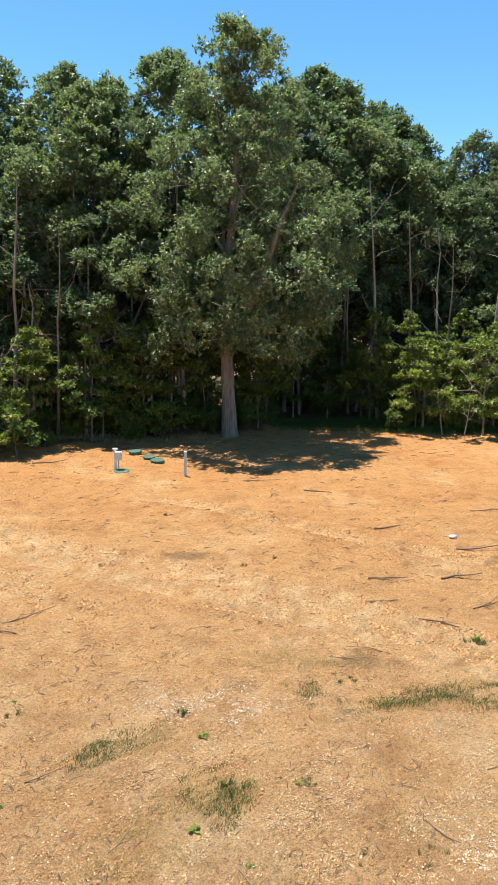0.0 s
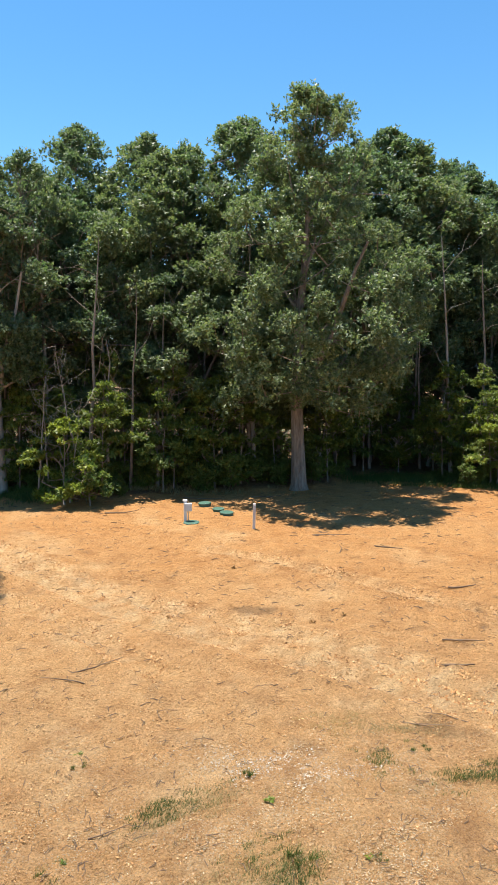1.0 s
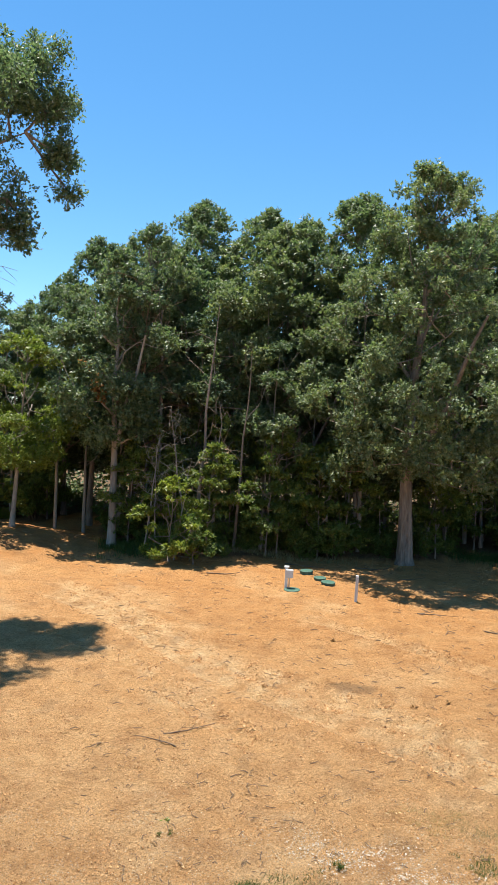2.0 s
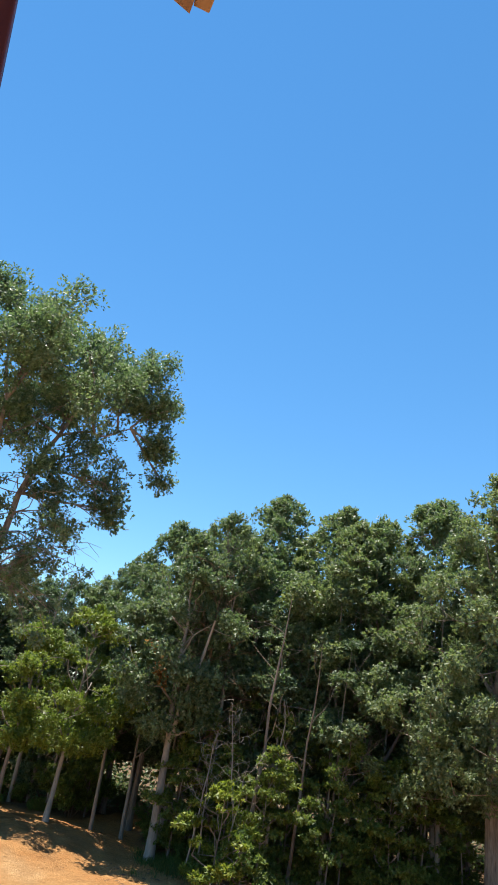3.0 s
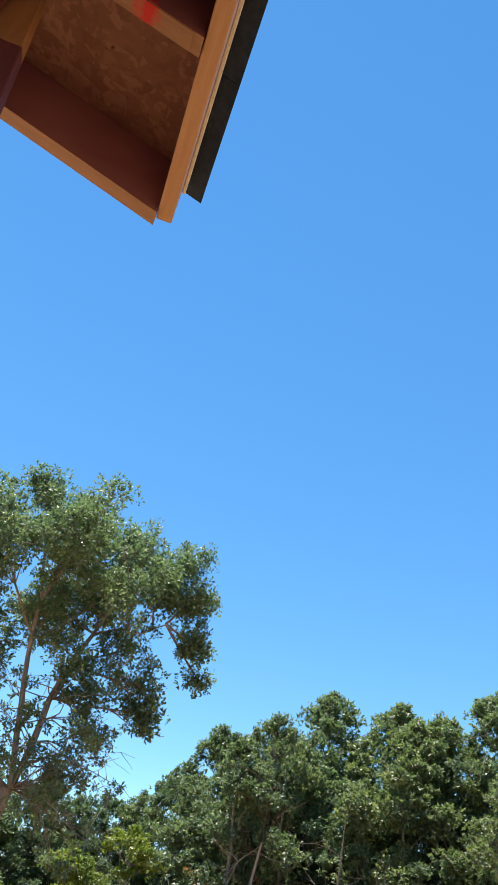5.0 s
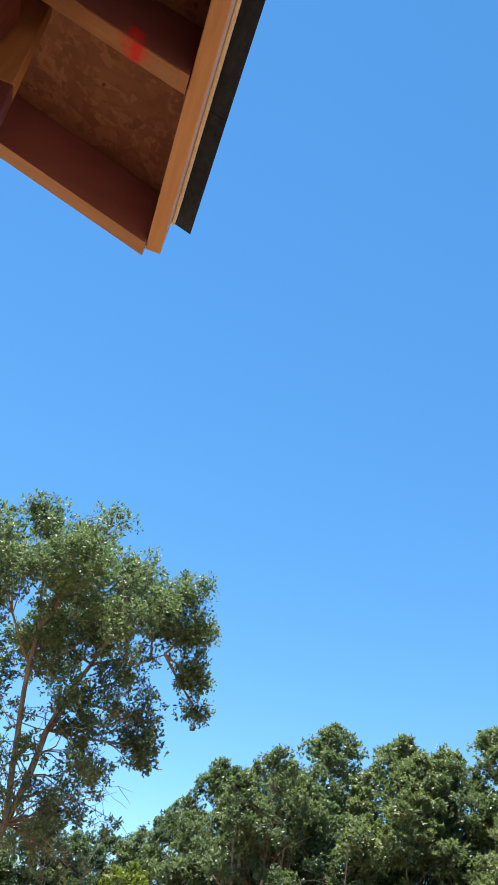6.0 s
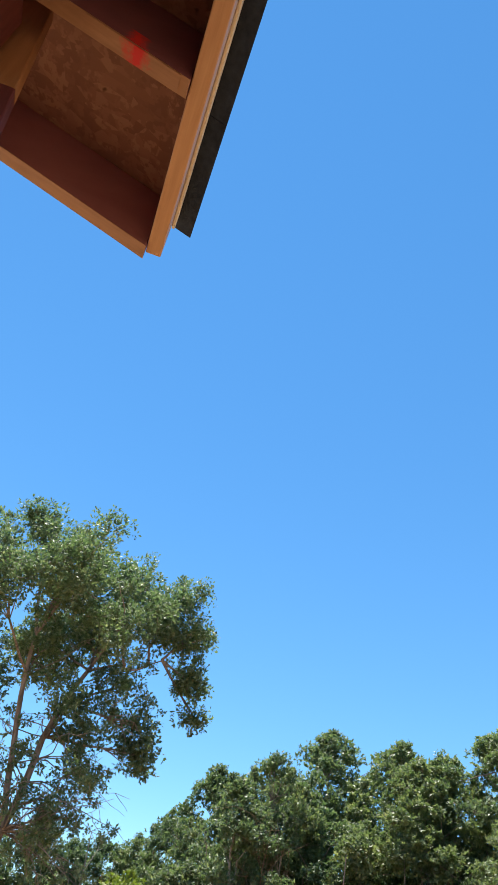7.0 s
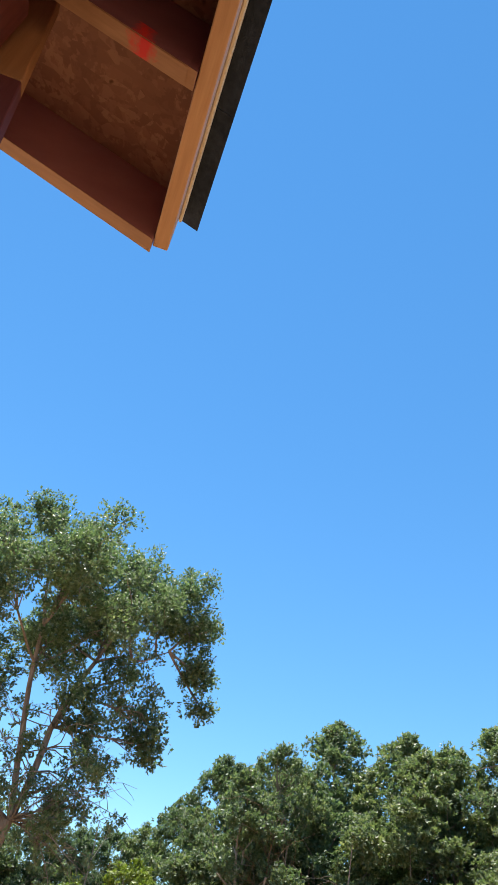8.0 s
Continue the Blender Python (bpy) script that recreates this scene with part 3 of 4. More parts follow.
special_tree(54, 20.6, 30.6, "bright green sapling at the clearing's edge", height=3.7, trunk_r=0.045, base=0.3, radius=1.7, n_leaves=6500, leaf=0.15, lumps=34, shape=0.6, mat=LEAF_BRIGHT, bark=BARK, lump=0.36, flat=0.4, tips=3)
special_tree(58, 18.6, 30.0, "bright green sapling at the clearing's edge", height=2.2, trunk_r=0.035, base=0.3, radius=1.0, n_leaves=2300, leaf=0.14, lumps=18, shape=0.6, mat=LEAF_SHRUB, bark=BARK, lump=0.3, flat=0.45, tips=2)
special_tree(55, -14.0, 36.2, "spreading yellow-green understorey bush", height=4.4, trunk_r=0.06, base=1.0, radius=2.5, n_leaves=5200, leaf=0.16, lumps=36, shape=0.8, mat=LEAF_BRIGHT, bark=BARK, lump=0.45, flat=0.25, tips=3)
special_tree(56, -18.6, 35.6, "spreading yellow-green understorey bush", height=4.9, trunk_r=0.06, base=0.9, radius=2.6, n_leaves=5600, leaf=0.16, lumps=36, shape=0.8, mat=LEAF_BRIGHT, bark=BARK, lump=0.45, flat=0.25, tips=3)
special_tree(57, -6.4, 39.0, "low leafy sapling at the clearing's edge", height=2.3, trunk_r=0.03, base=0.9, radius=1.2, n_leaves=1600, leaf=0.16, lumps=14, shape=0.8, mat=LEAF_SHRUB, bark=BARK_PALE, lump=0.35, flat=0.3, tips=2)



def dry_clump(tree, seed, az, d, z, size, n):
    """A browned bough among the green leaves of a tree."""
    r = np.random.default_rng(seed)
    x, y = polar(az, d)
    c = r.normal(0, size * 0.5, (6, 3)) + np.array((x, y, z))
    v, f = rosettes(r, c, np.full(6, size * 0.5), np.zeros((6, 3)), n, 0.15, 0.8)
    inv = np.array(tree.matrix_basis.inverted())
    mesh_object("dry_leaves", v @ inv[:3, :3].T + inv[:3, 3], f, LEAF_DRY, tree, "browned dry leaves")


dry_clump(pale_tree, 131, 27.0, 33.4, 7.7, 0.6, 500)
dry_clump(far_tree, 132, 34.2, 46.0, 10.8, 0.4, 260)

# leafy saplings in the shade below the crowns
SAPLINGS = []
for seed, h, r, n in ((141, 7.0, 1.5, 7500), (142, 5.2, 1.4, 6000), (143, 8.0, 1.7, 9000)):
    SAPLINGS.append(build_tree(seed, h, 0.05, 1.1, r, n, 0.145, 44, 0.75, (0.2, 0.1), LEAF_SHRUB, BARK, 0.48, 1.2, 0.32, 0.3, 0, 4))
for p in SAPLINGS:
    tagged(p, "slender leafy sapling in the shade of the woods", "sapling", "woodland saplings")


# ---- undergrowth ----
def build_shrub(seed, height, radius, n_leaves, leaf, mat, stems=9):
    r = np.random.default_rng(seed)
    ob = new("shrub")
    lines, spots = [], []
    for i in range(stems):
        a = i * 2.4 + r.normal(0, 0.3)
        ln = curve_line(r, (0.15 * math.cos(a), 0.15 * math.sin(a), -0.1), (math.cos(a) * radius / height * r.uniform(0.2, 0.9), math.sin(a) * radius / height * r.uniform(0.2, 0.9), 1), height * r.uniform(0.55, 1.0), 0.022, 0.006, -0.1, 0.16, 6)
        lines.append(ln)
        for k in range(2, 7):
            for q in range(2):
                sub = curve_line(r, ln[k][0], r.normal(0, 1, 3) * np.array([1, 1, 0.35]), radius * r.uniform(0.2, 0.5), 0.01, 0.004, 0.0, 0.2, 3)
                lines.append(sub)
                spots += [sub[1][0], sub[2][0], sub[3][0]]
    v, f = tubes(lines, 4)
    mesh_object("stem", v, f, TWIG, ob)
    spots = np.array(spots)
    v, f = rosettes(r, spots, np.full(len(spots), 0.2), np.zeros((len(spots), 3)), n_leaves, leaf, 0.5, 0.65, 5, slivers_at)
    mesh_object("foliage", v, f, mat, ob)
    return ob


SHRUBS = [build_shrub(61, 3.0, 1.5, 5600, 0.14, LEAF_SHRUB), build_shrub(62, 2.2, 1.4, 4600, 0.13, LEAF_SHRUB), build_shrub(63, 4.2, 1.6, 6400, 0.14, LEAF_WOOD), build_shrub(64, 1.4, 1.1, 3000, 0.12, LEAF_SHRUB), build_shrub(65, 3.6, 1.4, 4600, 0.14, LEAF_SHRUB, 6)]
for p in SHRUBS:
    tagged(p, "leafy shrub in the shade of the woodland edge", "shrub", "woodland shrubs")


def edge_distance(az):
    for k in range(200, 700):
        x, y = polar(az, k * 0.1)
        if y > edge_y(x):
            return k * 0.1
    return 40.0


rng = random.Random(9)
spots_used = []
for row, (a0, a1, n, d0, d1) in enumerate(((-27, 40, 52, 0.1, 1.6), (-27, 40, 30, 1.6, 5.0), (-27, 42, 16, 5.0, 10.0))):
    for i in range(n):
        az = a0 + (a1 - a0) * (i + rng.uniform(0.2, 0.8)) / n
        if row == 0 and (-11 < az < -2.5 or 25.5 < az < 29.5):
            continue
        kind = rng.choice((1, 3, 0, 0, 1, 4)) if row == 0 else rng.choice((0, 1, 2, 2, 4))
        d = edge_distance(az) + rng.uniform(d0, d1)
        if abs(az - 1.6) < 1.0 and d < 36:
            continue
        x, y = polar(az, d)
        k = rng.uniform(0.4, 0.95)
        ob = copy_thing(SHRUBS[kind], pose(x, y, on_ground(x, y), 0, 0, rng.uniform(0, 360)))
        ob.scale = (k, k, k * rng.uniform(0.85, 1.15))
for i in range(48):
    az = -26 + 66 * (i + rng.uniform(0.1, 0.9)) / 48
    d = edge_distance(az) + rng.choice((rng.uniform(0.0, 1.3), rng.uniform(1.3, 5.0)))
    if abs(az - 1.6) < 1.2 and d < 37 or 25.5 < az < 29.5:
        continue
    x, y = polar(az, d)
    ob = copy_thing(SAPLINGS[rng.randrange(3)], pose(x, y, on_ground(x, y), 0, 0, rng.uniform(0, 360)))
    k = rng.uniform(0.7, 1.1)
    ob.scale = (k, k, k)
for i, p in enumerate(SAPLINGS):
    x, y = polar(43 + 2 * i, 39)
    p.matrix_basis = pose(x, y, on_ground(x, y))
for i, p in enumerate(SHRUBS):
    x, y = polar(-28 - 2 * i, 37)
    p.matrix_basis = pose(x, y, on_ground(x, y))


def far_woods():
    """Deep woods behind the first rows: clumps of leaves that close the gaps."""
    r = np.random.default_rng(71)
    n = 1300
    az, d = r.uniform(-34, 58, n), r.uniform(46, 62, n)
    top = np.where(az > 28, 5.5, 8.5)
    c = np.stack([-d * np.sin(np.radians(az)), d * np.cos(np.radians(az)), r.uniform(0.0, 1, n) ** 1.2 * top], 1)
    pts = np.repeat(c, 60, axis=0) + r.normal(0, 1, (n * 60, 3)) * np.array([0.85, 0.85, 0.6])
    pts[:, 2] = np.maximum(pts[:, 2], 0.25)
    v, f = leaves(r, pts, 0.34)
    tagged(mesh_object("far_undergrowth", v, f, LEAF_WOOD), "dense shaded undergrowth deep in the woods", "undergrowth", kind="stuff")


far_woods()


# ---- bare stems ----
def build_bare(seed, height, r0, limbs, lean=(0, 0), twigs=4, droop=0.2, bark=None):
    r = np.random.default_rng(seed)
    tl = []
    n = 8
    for i in range(n):
        q = i / (n - 1)
        tl.append((np.array([lean[0] * q + r.normal(0, 0.03) * height * 0.25 * q, lean[1] * q + r.normal(0, 0.03) * height * 0.25 * q, -0.15 + height * q]), r0 * (1 - 0.85 * q)))
    lines = [tl]
    for i in range(limbs):
        q = 0.35 + 0.6 * (i + 0.5) / limbs
        j = min(n - 2, int(q * (n - 1)))
        t = q * (n - 1) - j
        a = tl[j][0] * (1 - t) + tl[j + 1][0] * t
        az = i * 2.4 + r.normal(0, 0.4)
        ln = curve_line(r, a, (math.cos(az), math.sin(az), 0.9), height * r.uniform(0.16, 0.34) * (1.2 - q * 0.6), r0 * 0.4 * (1.1 - q), 0.006, droop, 0.2, 5)
        lines.append(ln)
        for k in range(twigs):
            lines.append(curve_line(r, ln[2 + k % 4][0], r.normal(0, 1, 3) + np.array([0, 0, 0.4]), height * r.uniform(0.05, 0.13), 0.009, 0.004, 0.1, 0.25, 4))
    v, f = tubes(lines, 5)
    ob = mesh_object("bare_sapling", v, f, bark or BARK_PALE, smooth=True)
    return ob


BARE = [(81, 22.6, 32.4, 5.6, 0.055, 7, (0.5, 0)), (82, 21.7, 32.6, 5.0, 0.05, 6, (-0.2, 0)), (83, 19.0, 32.0, 6.4, 0.06, 12, (-1.2, 0)), (84, 8.0, 34.0, 7.2, 0.06, 5, (0.3, 0)), (85, 6.2, 35.0, 6.4, 0.05, 5, (-0.4, 0)),
        (86, 17.2, 33.0, 7.0, 0.10, 3, (0.2, 0)), (87, -8.6, 41.0, 6.5, 0.10, 3, (1.4, 0)), (88, -15.6, 35.2, 2.6, 0.04, 6, (-0.4, 0)), (89, 13.2, 33.2, 4.6, 0.12, 2, (0.1, 0)), (90, 0.2, 36.0, 6.5, 0.06, 4, (1.0, 0)),
        (91, -4.2, 42.0, 8.5, 0.09, 2, (0.1, 0)), (92, 27.4, 37.5, 8.0, 0.11, 3, (-0.1, 0)), (93, 20.2, 31.0, 4.6, 0.05, 4, (0.6, 0)), (94, -17.2, 34.8, 2.2, 0.03, 6, (0.3, 0)), (95, 11.6, 34.0, 6.0, 0.05, 4, (0.2, 0)), (96, 3.5, 34.8, 5.0, 0.04, 4, (-0.3, 0))]
for seed, az, d, h, r0, limbs, lean in BARE:
    ob = build_bare(seed, h, r0, limbs, lean, 5)
    x, y = polar(az, d)
    ob.matrix_basis = pose(x, y, on_ground(x, y))
    tagged(ob, "thin bare pale sapling standing among the undergrowth", "sapling", "bare saplings")
POLES = [build_bare(171 + i, 9.5 + i, 0.09 + 0.015 * i, 3, (0.3 * (-1) ** i, 0.1), 2, 0.2, (BARK, BARK_PALE)[i % 2]) for i in range(4)]
for i, p in enumerate(POLES):
    p.name = "pole_tree"
    tagged(p, "slim bare grey pole tree in the shaded woods", "tree", "woodland poles")
rng = random.Random(21)
for i in range(34):
    az = -25 + 66 * (i + rng.uniform(0.1, 0.9)) / 34
    if 25.8 < az < 29.2 or abs(az - 1.6) < 1:
        continue
    x, y = polar(az, edge_distance(az) + rng.uniform(0.6, 4.5))
    copy_thing(POLES[i % 4], pose(x, y, on_ground(x, y), rng.uniform(-3, 3), rng.uniform(-3, 3), rng.uniform(0, 360)))
for i, p in enumerate(POLES):
    x, y = polar((12.9, 29.6, -7.4, 5.6)[i], (33.6, 38, 42, 36)[i])
    p.matrix_basis = pose(x, y, on_ground(x, y))
dead = build_bare(97, 12.6, 0.12, 26, (0.6, 0.2), 9, -0.5, TWIG)
x, y = polar(24.0, 35.0)
dead.matrix_basis = pose(x, y, on_ground(x, y))
dead.name = "dead_tree"
tagged(dead, "dead grey tree with drooping bare twigs at its top", "tree")

# ---- the house corner ----
def box(bm, lo, hi, bevel=0.0):
    """A box between two corners, with its edges rounded."""
    g = bmesh.ops.create_cube(bm, size=1)["verts"]
    for v in g:
        v.co = Vector([(lo[i] + hi[i]) / 2 + v.co[i] * (hi[i] - lo[i]) for i in range(3)])
    if bevel:
        bmesh.ops.bevel(bm, geom=list({e for v in g for e in v.link_edges}), offset=bevel, segments=2, affect="EDGES", profile=0.5)
    return g


def prism(bm, outline, axis_lo, axis_hi, bevel=0.0):
    """A board whose outline lies in the (v, z) plane, between two places along u."""
    a = [bm.verts.new((axis_lo, v, z)) for v, z in outline]
    b = [bm.verts.new((axis_hi, v, z)) for v, z in outline]
    n = len(outline)
    bm.faces.new(a[::-1])
    bm.faces.new(b)
    for i in range(n):
        bm.faces.new((a[i], a[(i + 1) % n], b[(i + 1) % n], b[i]))
    bmesh.ops.recalc_face_normals(bm, faces=bm.faces)
    if bevel:
        bmesh.ops.bevel(bm, geom=list(bm.edges), offset=bevel, segments=2, affect="EDGES", profile=0.5)


def wood_material(name, c1, c2, stretch, rough=0.6):
    m, n, l, b = material(name, rough, 0.3)
    g = noise_tex(n, l, 5, 5, 0.6, stretch)
    k = noise_tex(n, l, 3.0, 3, 0.5)
    col = mix(n, l, 0.35, ramp(n, l, g, [(0.32, c1), (0.68, c2)]), ramp(n, l, k, [(0.35, c1), (0.65, c2)]))
    knots = n.new("ShaderNodeTexVoronoi")
    knots.inputs["Scale"].default_value = 3.4
    co = n.new("ShaderNodeTexCoord")
    l.new(co.outputs["Object"], knots.inputs["Vector"])
    kf = ramp(n, l, knots.outputs["Distance"], [(0.03, (0.35, 0.3, 0.28)), (0.07, (1, 1, 1))])
    l.new(mix(n, l, 1.0, col, kf, "MULTIPLY"), b.inputs["Base Color"])
    bump(n, l, b, g, 0.25, 0.004)
    return m


def osb_material():
    m, n, l, b = material("strand_board", 0.75, 0.25)
    co = n.new("ShaderNodeTexCoord")
    cols = []
    for ang, sc in ((0.4, 30), (1.5, 34), (2.4, 27)):
        mp = n.new("ShaderNodeMapping")
        mp.inputs["Rotation"].default_value = (0, 0, ang)
        mp.inputs["Scale"].default_value = (1.0, 0.16, 1.0)
        l.new(co.outputs["Object"], mp.inputs["Vector"])
        v = n.new("ShaderNodeTexVoronoi")
        v.inputs["Scale"].default_value = sc
        l.new(mp.outputs[0], v.inputs["Vector"])
        bw = n.new("ShaderNodeRGBToBW")
        l.new(v.outputs["Color"], bw.inputs[0])
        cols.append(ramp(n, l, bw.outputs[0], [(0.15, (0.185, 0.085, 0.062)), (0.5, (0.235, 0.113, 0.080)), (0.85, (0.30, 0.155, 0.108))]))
    pickf = noise_tex(n, l, 24, 3)
    c = mix(n, l, ramp(n, l, pickf, [(0.45, (0, 0, 0)), (0.5, (1, 1, 1))]), cols[0], cols[1])
    c = mix(n, l, ramp(n, l, noise_tex(n, l, 28, 3), [(0.54, (0, 0, 0)), (0.58, (1, 1, 1))]), c, cols[2])
    spots = ramp(n, l, noise_tex(n, l, 17, 2), [(0.27, (0.25, 0.2, 0.18)), (0.32, (1, 1, 1))])
    c = mix(n, l, 1.0, c, spots, "MULTIPLY")
    l.new(c, b.inputs["Base Color"])
    bump(n, l, b, cols[0], 0.3, 0.003)
    return m


RED_WOOD = wood_material("red_stained_board", (0.09, 0.026, 0.030), (0.155, 0.048, 0.052), (14, 14, 1))
FASCIA_WOOD = wood_material("orange_pine", (0.46, 0.27, 0.165), (0.60, 0.375, 0.235), (1, 16, 16))
# same wood as RAFTER_WOOD, lighter: the end rafter's light is in the colour
BARGE_WOOD = wood_material("lit_barge_board", (0.27, 0.118, 0.140), (0.34, 0.155, 0.175), (16, 1.5, 3))
# darker copy of that wood, with the rafter sides' shade in the colour
RAFTER_WOOD = wood_material("shaded_pine_rafter", (0.19, 0.078, 0.105), (0.25, 0.104, 0.135), (16, 1.5, 3))
BARE_PINE = wood_material("bare_pine", (0.26, 0.13, 0.065), (0.36, 0.19, 0.10), (14, 14, 1))
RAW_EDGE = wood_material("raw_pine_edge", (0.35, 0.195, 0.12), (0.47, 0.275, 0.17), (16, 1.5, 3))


def spray_material(name, c1, c2, centre, reach):
    """Wood with a soft-edged red sprayed band across it."""
    m, n, l, b = material(name, 0.6, 0.3)
    wood = ramp(n, l, noise_tex(n, l, 5, 5, 0.6, (16, 1.5, 3)), [(0.32, c1), (0.68, c2)])
    co = n.new("ShaderNodeTexCoord")
    ax = n.new("ShaderNodeSeparateXYZ")
    l.new(co.outputs["Object"], ax.inputs[0])
    last = ax.outputs["Y"]
    for op, val in (("SUBTRACT", centre), ("ABSOLUTE", None), ("DIVIDE", reach)):
        k = n.new("ShaderNodeMath")
        k.operation = op
        l.new(last, k.inputs[0])
        if val is not None:
            k.inputs[1].default_value = val
        last = k.outputs[0]
    k = n.new("ShaderNodeMath")
    k.operation = "ADD"
    l.new(last, k.inputs[0])
    l.new(noise_tex(n, l, 45, 4, 0.7), k.inputs[1])
    mask = ramp(n, l, k.outputs[0], [(0.55, (1, 1, 1)), (1.4, (0, 0, 0))])
    l.new(mix(n, l, mask, wood, (0.72, 0.045, 0.05)), b.inputs["Base Color"])
    return m


SPRAY_EDGE = spray_material("sprayed_pine_edge", (0.35, 0.195, 0.12), (0.47, 0.275, 0.17), 0.16, 0.07)
SPRAY_FACE = spray_material("sprayed_rafter_face", (0.19, 0.078, 0.105), (0.25, 0.104, 0.135), 0.165, 0.055)
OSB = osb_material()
SHINGLE = plain("charcoal_shingle", (0.012, 0.018, 0.034), (0.042, 0.055, 0.085), 60, 0.95, 0.6, 0.004)
DRIP = plain("cream_drip_edge", (0.66, 0.60, 0.48), (0.74, 0.68, 0.56), 12, 0.45, 0.05)

TIP = Vector((-0.734, 0.935, 7.142))
AU, AV = Vector((0.6702, -0.7422, 0)), Vector((-0.7422, -0.6702, 0))
HOUSE = Matrix((( AU.x, AV.x, 0, TIP.x), (AU.y, AV.y, 0, TIP.y), (0, 0, 1, TIP.z), (0, 0, 0, 1)))
PITCH, DECK, LONG, SPAN = 0.415, 0.185, 8.6, 4.4


def deck_z(v):
    return DECK + PITCH * v


def build_house():
    house = new("house")
    house.matrix_basis = HOUSE
    tagged(house, "red wooden house under construction with an open eave", "house")

    def add(name, mat, fill, label=""):
        bm = bmesh.new()
        fill(bm)
        return part(name, bm, mat, house, label)

    add("fascia", FASCIA_WOOD, lambda bm: box(bm, (0.0, 0.0, 0.0), (LONG, 0.038, 0.184), 0.003), "bare orange pine fascia board")

    def rafter(u0, u1, v0):
        def fill(bm):
            prism(bm, [(v0, deck_z(v0) - 0.21), (SPAN, deck_z(SPAN) - 0.21), (SPAN, deck_z(SPAN) - 0.001), (v0, deck_z(v0) - 0.001)], u0, u1, 0.002)
        return fill

    def bare_edge(u0, u1, v0, owner):
        bm = bmesh.new()
        prism(bm, [(v0, deck_z(v0) - 0.2125), (SPAN, deck_z(SPAN) - 0.2125), (SPAN, deck_z(SPAN) - 0.2105), (v0, deck_z(v0) - 0.2105)], u0, u1)
        part("bare_edge", bm, RAW_EDGE, owner, "bare orange pine lower edge")
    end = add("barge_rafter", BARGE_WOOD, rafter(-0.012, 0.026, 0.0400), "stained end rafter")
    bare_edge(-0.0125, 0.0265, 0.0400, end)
    u = 0.404
    first = None
    while u < LONG:
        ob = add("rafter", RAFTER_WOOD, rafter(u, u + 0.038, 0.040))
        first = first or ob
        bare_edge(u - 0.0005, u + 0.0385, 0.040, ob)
        u += 0.406
    # roof deck of strand board sheets
    row = 0
    v = -0.004
    while v < SPAN - 0.01:
        w = min(1.216, SPAN - v)
        u = -0.012 - 1.2 * (row % 2)
        while u < LONG:
            lo, hi = max(u, -0.012), min(u + 2.434, LONG)
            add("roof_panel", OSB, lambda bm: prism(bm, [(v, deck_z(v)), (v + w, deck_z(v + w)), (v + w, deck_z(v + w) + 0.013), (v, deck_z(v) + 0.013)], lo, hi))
            u += 2.44
        v += 1.22
        row += 1
    add("drip_edge", DRIP, lambda bm: box(bm, (-0.004, -0.009, DECK - 0.052), (LONG, -0.0006, DECK + 0.012), 0.002), "thin cream metal drip edge")
    # shingles: an overhanging course at the eave and the courses above it
    k = 0
    u = -0.045
    while u < LONG:
        add("shingle", SHINGLE, lambda bm: prism(bm, [(-0.054, deck_z(-0.054) + 0.016), (0.28, deck_z(0.28) + 0.016), (0.28, deck_z(0.28) + 0.024), (-0.054 + 0.002 * (k % 2), deck_z(-0.054) + 0.028 + 0.002 * (k % 3))], u, min(u + 0.328, LONG)))
        u += 0.33
        k += 1

    def courses(bm):
        v = 0.1
        while v < SPAN:
            prism(bm, [(v, deck_z(v) + 0.03), (min(v + 0.2, SPAN), deck_z(min(v + 0.2, SPAN)) + 0.024), (min(v + 0.2, SPAN), deck_z(min(v + 0.2, SPAN)) + 0.036), (v, deck_z(v) + 0.042)], -0.045, LONG)
            v += 0.145
    add("shingle_courses", SHINGLE, courses)["kind"] = "stuff"
    # the other slope, closed
    add("rear_roof", SHINGLE, lambda bm: prism(bm, [(SPAN, deck_z(SPAN)), (2 * SPAN + 0.3, DECK - 0.19), (2 * SPAN + 0.3, DECK - 0.14), (SPAN, deck_z(SPAN) + 0.05)], -0.012, LONG))
    # walls down to the ground
    g = -TIP.z + 0.02
    wv, wu = 0.42, 0.33
    top = deck_z(wv) - 0.212
    add("eave_wall", RED_WOOD, lambda bm: box(bm, (wu + 0.012, wv, g), (LONG - 0.3, wv + 0.12, top)), "dark red stained wall")
    add("gable_wall", RED_WOOD, lambda bm: prism(bm, [(wv + 0.12, g), (2 * SPAN - wv, g), (2 * SPAN - wv, top), (SPAN, deck_z(SPAN) - 0.215), (wv + 0.12, deck_z(wv + 0.12) - 0.215)], wu + 0.012, wu + 0.13))
    add("rear_gable_wall", RED_WOOD, lambda bm: prism(bm, [(wv + 0.12, g), (2 * SPAN - wv, g), (2 * SPAN - wv, top), (SPAN, deck_z(SPAN) - 0.215), (wv + 0.12, deck_z(wv + 0.12) - 0.215)], LONG - 0.42, LONG - 0.3))
    add("rear_wall", RED_WOOD, lambda bm: box(bm, (wu + 0.13, 2 * SPAN - wv - 0.12, g), (LONG - 0.42, 2 * SPAN - wv, top)))
    # sprayed mark over the underside and the side of the first rafter
    v0, v1 = 0.06, 0.28
    mark = bmesh.new()
    prism(mark, [(v0, deck_z(v0) - 0.2150), (v1, deck_z(v1) - 0.2150), (v1, deck_z(v1) - 0.2126), (v0, deck_z(v0) - 0.2126)], 0.4045, 0.4415)
    part("paint_mark", mark, SPRAY_EDGE, first, "sprayed red paint mark")
